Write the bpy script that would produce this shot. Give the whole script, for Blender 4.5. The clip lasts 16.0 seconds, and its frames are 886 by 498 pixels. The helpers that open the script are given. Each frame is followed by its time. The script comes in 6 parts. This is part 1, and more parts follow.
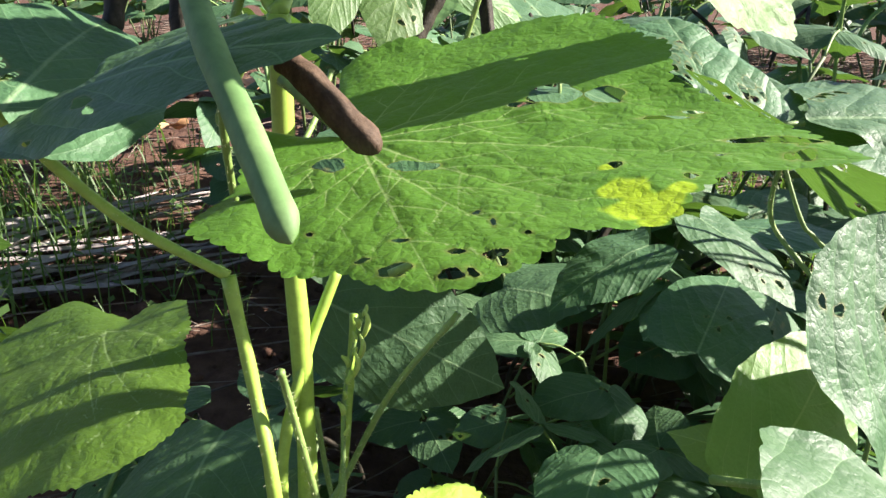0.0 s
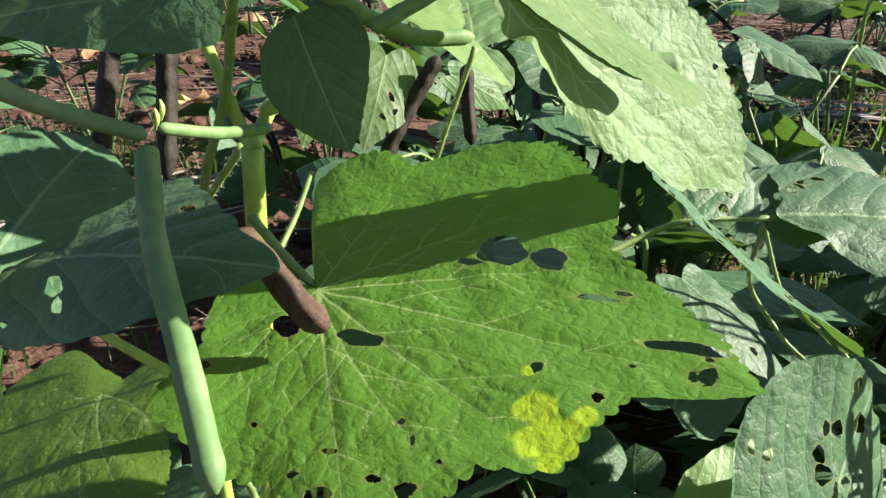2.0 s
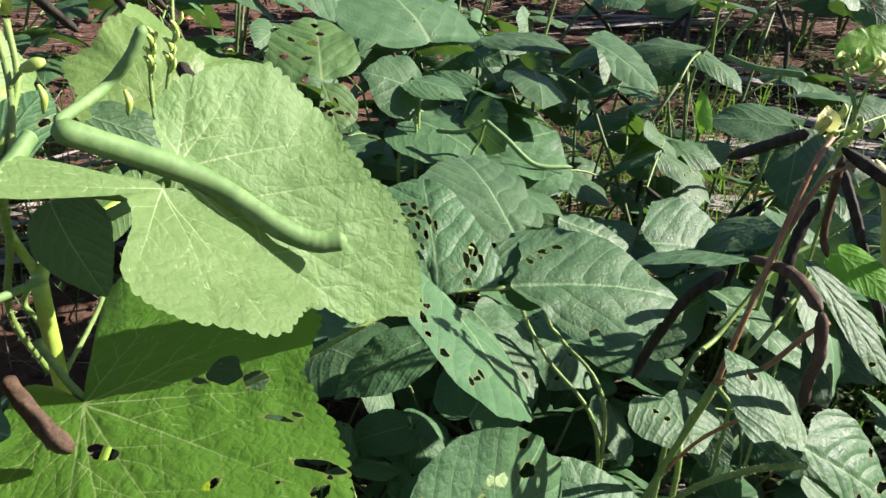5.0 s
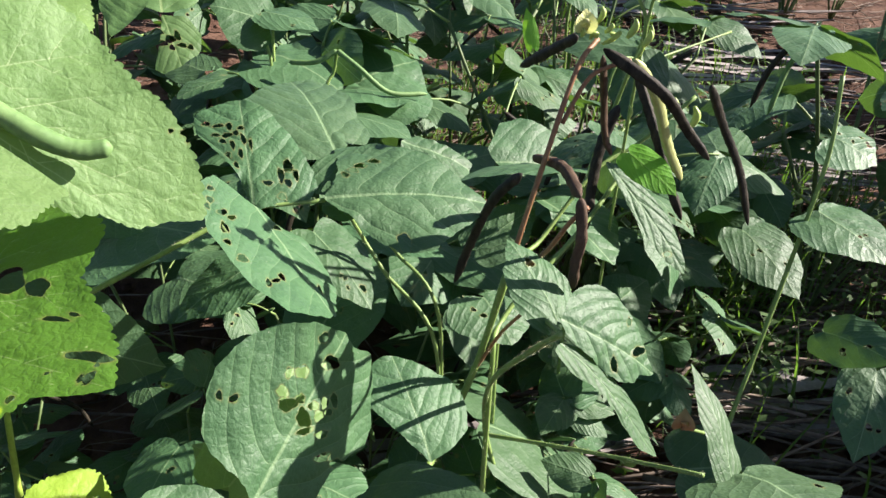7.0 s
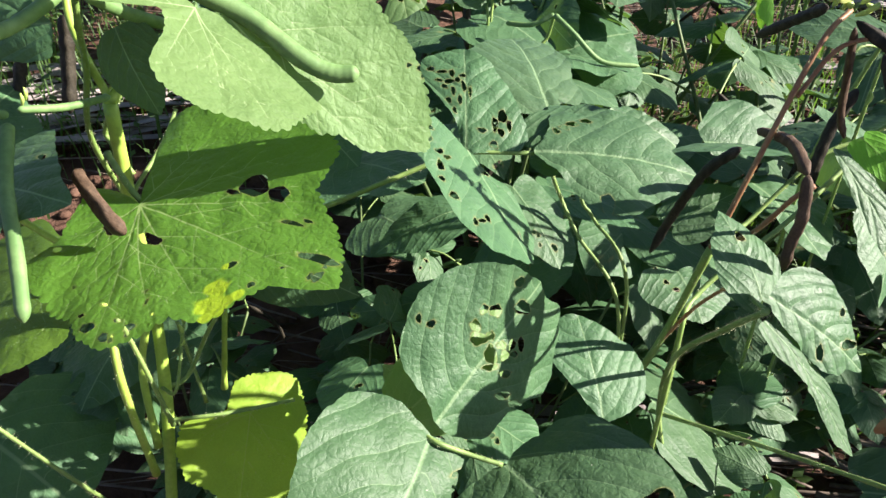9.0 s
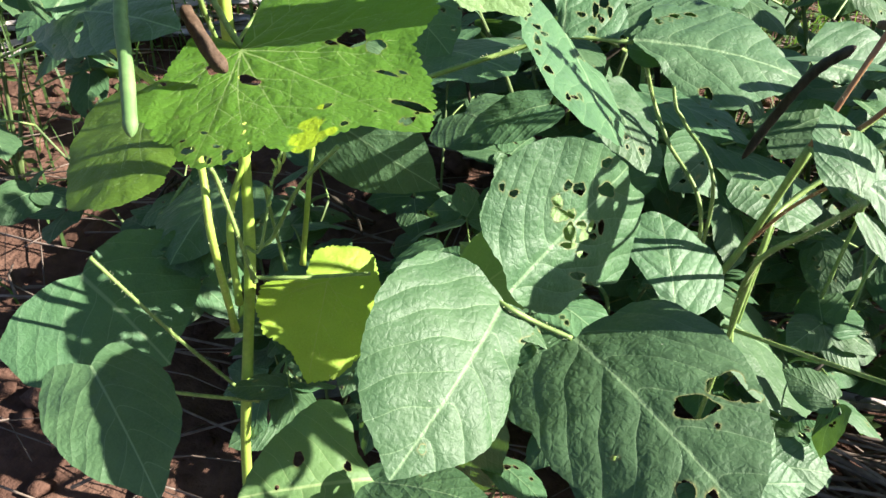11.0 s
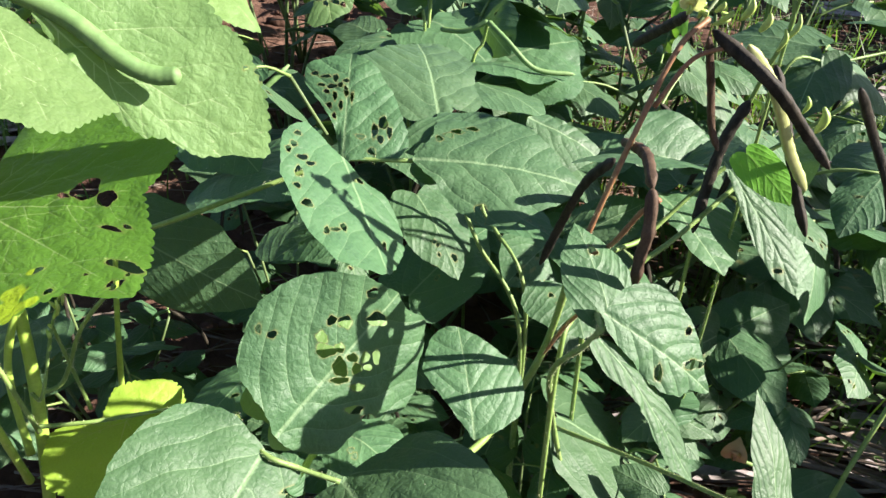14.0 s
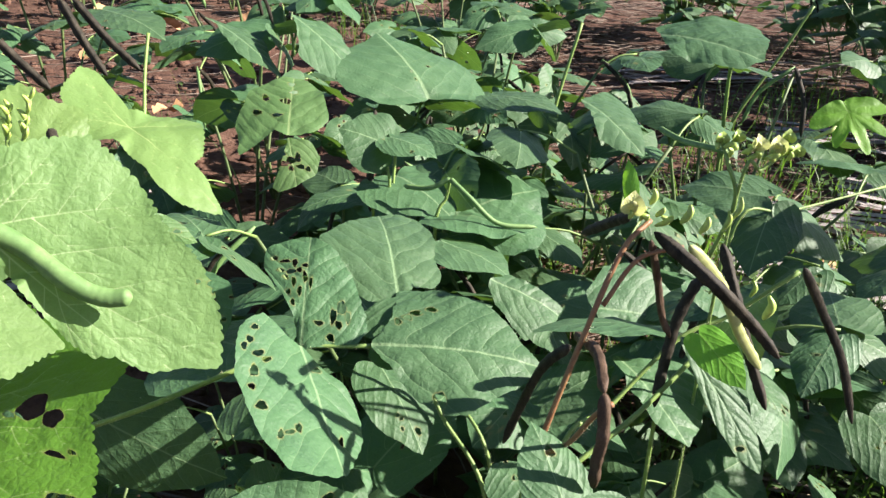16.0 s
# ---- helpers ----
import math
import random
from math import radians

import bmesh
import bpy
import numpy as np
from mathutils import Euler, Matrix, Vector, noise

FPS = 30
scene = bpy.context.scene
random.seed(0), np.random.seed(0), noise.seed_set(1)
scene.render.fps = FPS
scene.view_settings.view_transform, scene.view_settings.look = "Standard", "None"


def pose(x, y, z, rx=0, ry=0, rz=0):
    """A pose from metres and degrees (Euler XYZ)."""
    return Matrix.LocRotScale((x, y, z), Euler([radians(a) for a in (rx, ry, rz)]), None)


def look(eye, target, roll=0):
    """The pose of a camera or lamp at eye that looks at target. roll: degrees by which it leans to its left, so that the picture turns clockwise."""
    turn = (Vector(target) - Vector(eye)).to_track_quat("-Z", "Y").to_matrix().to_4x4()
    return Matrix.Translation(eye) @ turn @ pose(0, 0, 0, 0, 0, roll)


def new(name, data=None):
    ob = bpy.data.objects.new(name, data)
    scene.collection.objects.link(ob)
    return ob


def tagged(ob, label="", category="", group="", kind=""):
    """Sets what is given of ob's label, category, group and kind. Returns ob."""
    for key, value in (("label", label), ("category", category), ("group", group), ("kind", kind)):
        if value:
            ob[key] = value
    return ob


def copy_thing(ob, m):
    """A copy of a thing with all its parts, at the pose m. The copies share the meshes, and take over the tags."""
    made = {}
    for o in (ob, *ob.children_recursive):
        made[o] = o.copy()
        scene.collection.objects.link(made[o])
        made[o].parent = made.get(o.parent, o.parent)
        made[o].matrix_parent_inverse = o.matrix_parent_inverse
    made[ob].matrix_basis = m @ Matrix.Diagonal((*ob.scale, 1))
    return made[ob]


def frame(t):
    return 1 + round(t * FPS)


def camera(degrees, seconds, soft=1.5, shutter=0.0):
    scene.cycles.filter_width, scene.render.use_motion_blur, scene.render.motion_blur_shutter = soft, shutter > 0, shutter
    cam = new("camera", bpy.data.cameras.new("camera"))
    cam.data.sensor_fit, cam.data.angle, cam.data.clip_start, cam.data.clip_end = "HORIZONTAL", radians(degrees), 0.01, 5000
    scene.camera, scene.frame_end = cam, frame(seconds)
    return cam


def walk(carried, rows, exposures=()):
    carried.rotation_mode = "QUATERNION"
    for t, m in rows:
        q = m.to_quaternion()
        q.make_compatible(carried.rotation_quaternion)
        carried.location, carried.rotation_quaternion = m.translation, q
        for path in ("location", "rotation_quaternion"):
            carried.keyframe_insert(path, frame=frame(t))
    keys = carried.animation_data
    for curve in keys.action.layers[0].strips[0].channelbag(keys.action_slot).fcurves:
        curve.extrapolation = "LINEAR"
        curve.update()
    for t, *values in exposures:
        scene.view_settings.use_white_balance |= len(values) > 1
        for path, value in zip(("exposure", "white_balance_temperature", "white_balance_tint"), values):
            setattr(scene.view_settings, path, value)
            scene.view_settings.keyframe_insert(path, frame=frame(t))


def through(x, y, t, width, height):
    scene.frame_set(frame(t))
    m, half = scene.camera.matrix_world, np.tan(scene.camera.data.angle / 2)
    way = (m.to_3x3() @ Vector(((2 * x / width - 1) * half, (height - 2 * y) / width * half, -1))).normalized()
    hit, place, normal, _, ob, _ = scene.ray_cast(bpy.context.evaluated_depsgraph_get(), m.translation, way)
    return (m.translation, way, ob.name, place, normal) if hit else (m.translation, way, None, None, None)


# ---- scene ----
cam = camera(60.1, 16.0)
PATH = [
    (0, (0.108, 0.111, 0.558), (0.268, 1.977, -0.145), 0.7),
    (0.5, (0.12, 0.113, 0.571), (0.294, 1.97, -0.15), 1.7),
    (1, (0.132, 0.112, 0.582), (0.274, 1.962, -0.165), 1.2),
    (1.5, (0.134, 0.116, 0.597), (0.231, 1.955, -0.183), 0.8),
    (2, (0.128, 0.117, 0.616), (0.228, 1.944, -0.191), 1.9),
    (2.5, (0.13, 0.114, 0.636), (0.236, 1.937, -0.18), 2.2),
    (3, (0.126, 0.104, 0.663), (0.216, 1.922, -0.166), 2.2),
    (3.5, (0.134, 0.098, 0.682), (0.215, 1.907, -0.168), 2.4),
    (4, (0.159, 0.093, 0.697), (0.234, 1.89, -0.178), 2.3),
    (4.5, (0.185, 0.085, 0.706), (0.333, 1.849, -0.226), 3.4),
    (5, (0.207, 0.074, 0.717), (0.448, 1.813, -0.24), 3.4),
    (5.2, (0.217, 0.068, 0.72), (0.509, 1.797, -0.242), 3.5),
    (7.3, (0.268, 0.028, 0.713), (0.69, 1.661, -0.36), 3.6),
    (7.5, (0.265, 0.024, 0.715), (0.66, 1.662, -0.362), 4.0),
    (8, (0.258, 0.014, 0.71), (0.527, 1.66, -0.394), 3.7),
    (8.5, (0.255, 0.014, 0.706), (0.378, 1.668, -0.411), 3.6),
    (9, (0.25, 0.019, 0.705), (0.23, 1.667, -0.428), 3.0),
    (9.2, (0.243, 0.019, 0.704), (0.163, 1.665, -0.43), 2.5),
    (11.3, (0.251, -0.006, 0.672), (0.062, 1.524, -0.602), 4.4),
    (11.5, (0.255, -0.006, 0.669), (0.081, 1.526, -0.605), 4.6),
    (12, (0.274, -0.002, 0.667), (0.131, 1.537, -0.602), 4.3),
    (12.5, (0.286, -0.001, 0.667), (0.156, 1.562, -0.575), 4.1),
    (13, (0.301, 0.008, 0.667), (0.185, 1.591, -0.549), 3.6),
    (13.5, (0.318, 0.021, 0.681), (0.208, 1.629, -0.504), 2.8),
    (14, (0.328, 0.033, 0.704), (0.286, 1.689, -0.416), 3.6),
    (14.5, (0.333, 0.038, 0.711), (0.302, 1.728, -0.359), 2.9),
    (15, (0.334, 0.048, 0.722), (0.307, 1.772, -0.292), 2.7),
    (15.5, (0.334, 0.055, 0.733), (0.318, 1.817, -0.213), 2.6),
    (16, (0.337, 0.054, 0.744), (0.333, 1.853, -0.128), 2.9),
]
walk(cam, [(t, look(eye, target, roll)) for t, eye, target, roll in PATH], exposures=[(0.0, 2.12, 6500, 17), (1.5, 1.88, 6500, 17), (2.5, 1.69, 6500, 17), (4.0, 1.44, 6500, 17), (5.0, 1.62, 6500, 17), (7.5, 1.78, 6500, 17), (9.0, 1.92, 6500, 16), (12.0, 2.24, 6500, 15), (12.5, 2.22, 6500, 15), (14.0, 2.0, 6500, 16), (16.0, 1.94, 6500, 17)])

# ---- light ----
SUN = Vector((0.85, 0.02, 0.52)).normalized()      # towards the sun
world = bpy.data.worlds.new("sky")
scene.world = world
world.use_nodes = True
wt = world.node_tree
sky = wt.nodes.new("ShaderNodeTexSky")
sky.sky_type, sky.sun_disc = "NISHITA", False
sky.air_density, sky.dust_density = 0.6, 0.6
sky.sun_elevation = math.asin(SUN.z)
sky.sun_rotation = math.atan2(SUN.x, SUN.y)
wt.links.new(sky.outputs["Color"], wt.nodes["Background"].inputs["Color"])
wt.nodes["Background"].inputs["Strength"].default_value = 0.056
sun = new("sun", bpy.data.lights.new("sun", "SUN"))
sun.data.energy, sun.data.angle, sun.data.color = 5.0, radians(0.6), (1.0, 0.94, 0.84)
sun.matrix_world = look((2, 1, 3), Vector((2, 1, 3)) - SUN)


# ---- materials ----
def material(name):
    m = bpy.data.materials.new(name)
    m.use_nodes = True
    return m, m.node_tree, m.node_tree.nodes["Principled BSDF"]


def node(nt, kind, **inputs):
    n = nt.nodes.new(kind)
    for k, v in inputs.items():
        n.inputs[k.replace("_", " ")].default_value = v
    return n


def mix(nt, fac, a, b, blend="MIX"):
    n = nt.nodes.new("ShaderNodeMix")
    n.data_type, n.blend_type = "RGBA", blend
    for i, v in ((0, fac), (6, a), (7, b)):
        if isinstance(v, (int, float)):
            n.inputs[i].default_value = v
        elif isinstance(v, tuple):
            n.inputs[i].default_value = (*v, 1)
        else:
            nt.links.new(v, n.inputs[i])
    return n.outputs[2]


def noise_of(nt, scale, detail=4.0, rough=0.6):
    co = nt.nodes.new("ShaderNodeTexCoord")
    n = node(nt, "ShaderNodeTexNoise", Scale=scale, Detail=detail, Roughness=rough)
    nt.links.new(co.outputs["Object"], n.inputs["Vector"])
    return n.outputs["Fac"], co


def ramp(nt, value, a, b):
    n = nt.nodes.new("ShaderNodeMapRange")
    n.inputs[1].default_value, n.inputs[2].default_value = a, b
    nt.links.new(value, n.inputs[0])
    return n.outputs[0]


def calc(nt, op, a, b=0.0, c=0.0):
    n = nt.nodes.new("ShaderNodeMath")
    n.operation = op
    for i, v in enumerate((a, b, c)):
        if isinstance(v, (int, float)):
            n.inputs[i].default_value = v
        else:
            nt.links.new(v, n.inputs[i])
    return n.outputs[0]


def ribs(nt):
    """Midrib and curved side veins of a leaflet, from its own length and width; and the swell of the blade between them."""
    at = nt.nodes.new("ShaderNodeAttribute")
    at.attribute_name = "lay"
    sep = nt.nodes.new("ShaderNodeSeparateXYZ")
    nt.links.new(at.outputs["Vector"], sep.inputs[0])
    u, v, on = sep.outputs
    a = calc(nt, "ABSOLUTE", v)
    rib = nt.nodes.new("ShaderNodeAttribute")
    rib.attribute_name = "rib"
    q = calc(nt, "PINGPONG", rib.outputs["Fac"], 0.5)
    thin = calc(nt, "MULTIPLY_ADD", a, -0.014, 0.026)
    lat = calc(nt, "SUBTRACT", 1.0, calc(nt, "SMOOTH_MIN", calc(nt, "DIVIDE", q, thin), 1.0, 0.3))
    lat = calc(nt, "MULTIPLY", calc(nt, "MAXIMUM", lat, 0.0), 0.62)
    mid = calc(nt, "SUBTRACT", 1.0, calc(nt, "DIVIDE", a, calc(nt, "MULTIPLY_ADD", u, -0.016, 0.030)))
    mid = calc(nt, "MULTIPLY", calc(nt, "MAXIMUM", mid, 0.0), 1.3)
    lines = calc(nt, "MULTIPLY", calc(nt, "MINIMUM", calc(nt, "MAXIMUM", lat, mid), 0.8), on)
    swell = calc(nt, "MULTIPLY", calc(nt, "POWER", calc(nt, "MINIMUM", calc(nt, "MULTIPLY", q, 3.6), 1.0), 0.7), calc(nt, "MULTIPLY", on, 0.7))
    swell = calc(nt, "MULTIPLY", swell, calc(nt, "MINIMUM", calc(nt, "MULTIPLY", a, 12.0), 1.0))
    return lines, swell


def leaf_material(name, dark, light, vein, rough=0.5, through=0.35, glow=(0.22, 0.46, 0.03), patch=None, spec=0.5, quilted=0.22, cells=620.0, relief=0.14):
    """Green blade: two tones in soft blotches, pale veins, fine net of cells, some light let through."""
    m, nt, p = material(name)
    big, _ = noise_of(nt, 45, 3)
    fine, co = noise_of(nt, 900, 3)
    base = mix(nt, ramp(nt, big, 0.35, 0.68), dark, light)
    base = mix(nt, ramp(nt, fine, 0.3, 0.8), base, tuple(min(1, c * 1.18) for c in light))
    info = nt.nodes.new("ShaderNodeObjectInfo")
    hsv = node(nt, "ShaderNodeHueSaturation")
    hue = nt.nodes.new("ShaderNodeMapRange")
    hue.inputs[3].default_value, hue.inputs[4].default_value = 0.487, 0.508
    val = nt.nodes.new("ShaderNodeMapRange")
    val.inputs[3].default_value, val.inputs[4].default_value = 0.85, 1.15
    nt.links.new(info.outputs["Random"], hue.inputs[0])
    nt.links.new(info.outputs["Random"], val.inputs[0])
    nt.links.new(hue.outputs[0], hsv.inputs["Hue"])
    nt.links.new(val.outputs[0], hsv.inputs["Value"])
    nt.links.new(base, hsv.inputs["Color"])
    base = hsv.outputs["Color"]
    if patch:
        spots, _ = noise_of(nt, 30, 5, 0.7)
        base = mix(nt, ramp(nt, spots, 0.56, 0.66), base, patch)
    at = nt.nodes.new("ShaderNodeAttribute")
    at.attribute_name = "vein"
    base = mix(nt, ramp(nt, at.outputs["Fac"], 0.32, 0.92), base, vein)
    lines, swell = ribs(nt)
    base = mix(nt, lines, base, vein)
    dead = nt.nodes.new("ShaderNodeAttribute")
    dead.attribute_name = "rim"
    base = mix(nt, dead.outputs["Fac"], base, (0.22, 0.20, 0.07))
    # sunlit, see-through patch of the big holed leaf, painted in as yellow
    gone = nt.nodes.new("ShaderNodeAttribute")
    gone.attribute_name = "yellow"
    base = mix(nt, gone.outputs["Fac"], base, (0.36, 0.52, 0.025))
    dust = node(nt, "ShaderNodeTexVoronoi", Scale=85.0)
    base_co = nt.nodes.new("ShaderNodeTexCoord")
    nt.links.new(base_co.outputs["Object"], dust.inputs["Vector"])
    base = mix(nt, calc(nt, "MULTIPLY", calc(nt, "LESS_THAN", dust.outputs["Distance"], 0.030), 0.55), base, (0.50, 0.52, 0.40))
    wear, _ = noise_of(nt, 160, 4)
    rr = nt.nodes.new("ShaderNodeMapRange")
    rr.inputs[3].default_value, rr.inputs[4].default_value = rough - 0.1, rough + 0.14
    nt.links.new(wear, rr.inputs[0])
    nt.links.new(rr.outputs[0], p.inputs["Roughness"])
    p.inputs["Specular IOR Level"].default_value = spec
    vor = node(nt, "ShaderNodeTexVoronoi", Scale=cells)
    vor.feature = "DISTANCE_TO_EDGE"
    nt.links.new(co.outputs["Object"], vor.inputs["Vector"])
    cell = ramp(nt, vor.outputs["Distance"], 0.0, 0.16)
    base = mix(nt, 0.10, base, mix(nt, cell, tuple(c * 0.6 for c in vein), base))
    nt.links.new(base, p.inputs["Base Color"])
    add = nt.nodes.new("ShaderNodeMath")
    add.operation = "MULTIPLY_ADD"
    add.inputs[1].default_value = 0.35
    nt.links.new(fine, add.inputs[0])
    nt.links.new(cell, add.inputs[2])
    bump = node(nt, "ShaderNodeBump", Strength=relief, Distance=0.0005)
    nt.links.new(add.outputs[0], bump.inputs["Height"])
    net = node(nt, "ShaderNodeTexNoise", Scale=cells * 0.30, Detail=1.0)
    nt.links.new(co.outputs["Object"], net.inputs["Vector"])
    bump2 = node(nt, "ShaderNodeBump", Strength=quilted, Distance=0.0018)
    mesh3 = node(nt, "ShaderNodeTexVoronoi", Scale=cells * 0.36)
    mesh3.feature = "DISTANCE_TO_EDGE"
    warp = node(nt, "ShaderNodeTexNoise", Scale=160.0, Detail=2.0)
    nt.links.new(co.outputs["Object"], warp.inputs["Vector"])
    bent = nt.nodes.new("ShaderNodeVectorMath")
    bent.operation = "MULTIPLY_ADD"
    bent.inputs[1].default_value = (0.006, 0.006, 0.006)
    nt.links.new(warp.outputs["Color"], bent.inputs[0])
    nt.links.new(co.outputs["Object"], bent.inputs[2])
    nt.links.new(bent.outputs[0], mesh3.inputs["Vector"])
    lump = ramp(nt, mesh3.outputs["Distance"], 0.0, 0.30)
    nt.links.new(calc(nt, "MULTIPLY_ADD", calc(nt, "MULTIPLY_ADD", lump, 0.9, ramp(nt, net.outputs["Fac"], 0.3, 0.7)), 0.36, swell), bump2.inputs["Height"])
    nt.links.new(bump2.outputs[0], bump.inputs["Normal"])
    nt.links.new(bump.outputs[0], p.inputs["Normal"])
    tr = nt.nodes.new("ShaderNodeBsdfTranslucent")
    nt.links.new(mix(nt, 0.6, base, glow), tr.inputs["Color"])
    sh = nt.nodes.new("ShaderNodeMixShader")
    sh.inputs[0].default_value = through
    out = nt.nodes["Material Output"]
    nt.links.new(p.outputs[0], sh.inputs[1])
    nt.links.new(tr.outputs[0], sh.inputs[2])
    nt.links.new(sh.outputs[0], out.inputs["Surface"])
    return m


def skin_material(name, a, b, rough=0.5, scale=300, bump=0.3, streak=1.0, spec=0.4, depth=0.0004):
    """Stems, pods, straw, soil: two tones in noise, with relief."""
    m, nt, p = material(name)
    big, co = noise_of(nt, scale, 5)
    mp = nt.nodes.new("ShaderNodeMapping")
    mp.inputs["Scale"].default_value = (1, 1, streak)
    nt.links.new(co.outputs["Object"], mp.inputs["Vector"])
    n2 = node(nt, "ShaderNodeTexNoise", Scale=scale * 0.3, Detail=6.0)
    nt.links.new(mp.outputs[0], n2.inputs["Vector"])
    base = mix(nt, ramp(nt, n2.outputs["Fac"], 0.32, 0.68), a, b)
    isl = nt.nodes.new("ShaderNodeNewGeometry")
    v = nt.nodes.new("ShaderNodeMapRange")
    v.inputs[3].default_value, v.inputs[4].default_value = 0.7, 1.25
    nt.links.new(isl.outputs["Random Per Island"], v.inputs[0])
    hsv = node(nt, "ShaderNodeHueSaturation")
    nt.links.new(base, hsv.inputs["Color"])
    nt.links.new(v.outputs[0], hsv.inputs["Value"])
    nt.links.new(mix(nt, ramp(nt, big, 0.4, 0.9), hsv.outputs[0], tuple(c * 0.7 for c in a)), p.inputs["Base Color"])
    p.inputs["Roughness"].default_value = rough
    p.inputs["Specular IOR Level"].default_value = spec
    bp = node(nt, "ShaderNodeBump", Strength=bump, Distance=depth)
    nt.links.new(big, bp.inputs["Height"])
    nt.links.new(bp.outputs[0], p.inputs["Normal"])
    return m


LEAF = {
    "bean": leaf_material("bean_leaf", (0.028, 0.076, 0.032), (0.052, 0.114, 0.048), (0.16, 0.25, 0.125), 0.52, 0.16, spec=0.30, quilted=0.33),
    "mallow": leaf_material("mallow_leaf", (0.058, 0.148, 0.015), (0.090, 0.200, 0.025), (0.30, 0.43, 0.15), 0.50, 0.46, (0.32, 0.56, 0.03), spec=0.28, quilted=0.30),
    "yellow": leaf_material("yellowing_leaf", (0.19, 0.34, 0.030), (0.27, 0.42, 0.040), (0.40, 0.46, 0.12), 0.55, 0.45, (0.55, 0.60, 0.03)),
    "weed": leaf_material("weed_leaf", (0.036, 0.085, 0.020), (0.062, 0.125, 0.032), (0.16, 0.24, 0.08), 0.55, 0.35),
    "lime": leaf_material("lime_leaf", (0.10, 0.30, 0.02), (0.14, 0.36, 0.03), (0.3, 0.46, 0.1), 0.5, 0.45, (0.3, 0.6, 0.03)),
    "eaten": leaf_material("light_bean_leaf", (0.066, 0.142, 0.046), (0.094, 0.178, 0.062), (0.26, 0.36, 0.15), 0.5, 0.35, spec=0.32),
    "young": leaf_material("young_leaf", (0.115, 0.225, 0.060), (0.155, 0.275, 0.080), (0.34, 0.44, 0.16), 0.5, 0.42, (0.42, 0.58, 0.05)),
    "upper": leaf_material("pale_mallow_leaf", (0.088, 0.166, 0.052), (0.122, 0.208, 0.068), (0.30, 0.40, 0.19), 0.56, 0.36, (0.40, 0.56, 0.06), spec=0.30, quilted=0.30),
}
SKIN = {
    "stem": skin_material("green_stem", (0.13, 0.22, 0.045), (0.20, 0.30, 0.075), 0.55, 260, 0.25, 0.2),
    "field_stem": skin_material("dull_stem", (0.070, 0.115, 0.035), (0.115, 0.165, 0.055), 0.6, 260, 0.25, 0.2),
    "branch": skin_material("young_stem", (0.23, 0.36, 0.05), (0.30, 0.43, 0.07), 0.5, 260, 0.25, 0.2),
    "petiole": skin_material("leaf_stalk", (0.12, 0.20, 0.05), (0.20, 0.29, 0.08), 0.55, 300, 0.25, 0.2),
    "red_stalk": skin_material("reddish_stalk", (0.20, 0.085, 0.04), (0.26, 0.15, 0.06), 0.55, 300, 0.3, 0.2),
    "green_pod": skin_material("green_pod", (0.085, 0.175, 0.050), (0.150, 0.255, 0.085), 0.66, 260, 0.2, 0.4),
    "pale_pod": skin_material("ripening_pod", (0.36, 0.40, 0.14), (0.42, 0.44, 0.18), 0.5, 220, 0.3, 0.4),
    "brown_pod": skin_material("brown_pod", (0.044, 0.027, 0.016), (0.105, 0.068, 0.042), 0.68, 900, 0.9, 0.25, 0.2),
    "black_pod": skin_material("black_pod", (0.013, 0.012, 0.008), (0.050, 0.042, 0.029), 0.68, 700, 0.9, 0.3, 0.16),
    "hair": skin_material("plant_hair", (0.45, 0.48, 0.26), (0.55, 0.56, 0.34), 0.5, 300, 0.0),
    "soil": skin_material("red_brown_soil", (0.070, 0.038, 0.027), (0.130, 0.076, 0.053), 0.95, 60, 1.0, 1.0, 0.1, 0.008),
    "straw": skin_material("grey_straw", (0.11, 0.085, 0.066), (0.22, 0.178, 0.143), 0.85, 120, 0.4, 0.3, 0.2),
    "frond": skin_material("grey_frond", (0.24, 0.21, 0.20), (0.40, 0.36, 0.34), 0.75, 160, 0.4, 0.3, 0.25),
    "dry": skin_material("dry_leaf", (0.34, 0.19, 0.09), (0.46, 0.28, 0.15), 0.8, 80, 0.6, 1.0, 0.2),
    "flower": leaf_material("yellow_petal", (0.72, 0.64, 0.06), (0.78, 0.72, 0.12), (0.7, 0.66, 0.2), 0.6, 0.35, (0.8, 0.75, 0.1)),
    "bud": skin_material("green_bud", (0.26, 0.37, 0.07), (0.36, 0.46, 0.12), 0.5, 300, 0.2),
    "cream": leaf_material("cream_petal", (0.46, 0.52, 0.17), (0.58, 0.60, 0.27), (0.5, 0.56, 0.25), 0.55, 0.3, (0.6, 0.68, 0.2)),
}


# ---- builders ----
def part(name, mesh, mat, parent, label="", m=None):
    """One mesh object under a thing; m is its pose in the world."""
    mesh.materials.append(mat)
    ob = new(name, mesh)
    ob.parent = parent
    ob.matrix_basis = parent_place[parent.name].inverted() @ (m or Matrix())
    if label:
        tagged(ob, label)
    return ob


parent_place = {}


def thing(name, place, label, category, group="", kind=""):
    ob = new(name)
    ob.matrix_basis = Matrix.Translation(place)
    ob.empty_display_size = 0.02
    parent_place[ob.name] = Matrix.Translation(place)
    return tagged(ob, label, category, group, kind)


def mesh_of(name, verts, faces, smooth=True):
    me = bpy.data.meshes.new(name)
    me.from_pydata(np.asarray(verts).tolist(), [], [tuple(int(i) for i in q) for q in faces])
    if smooth:
        me.polygons.foreach_set("use_smooth", [True] * len(me.polygons))
    me.update()
    return me


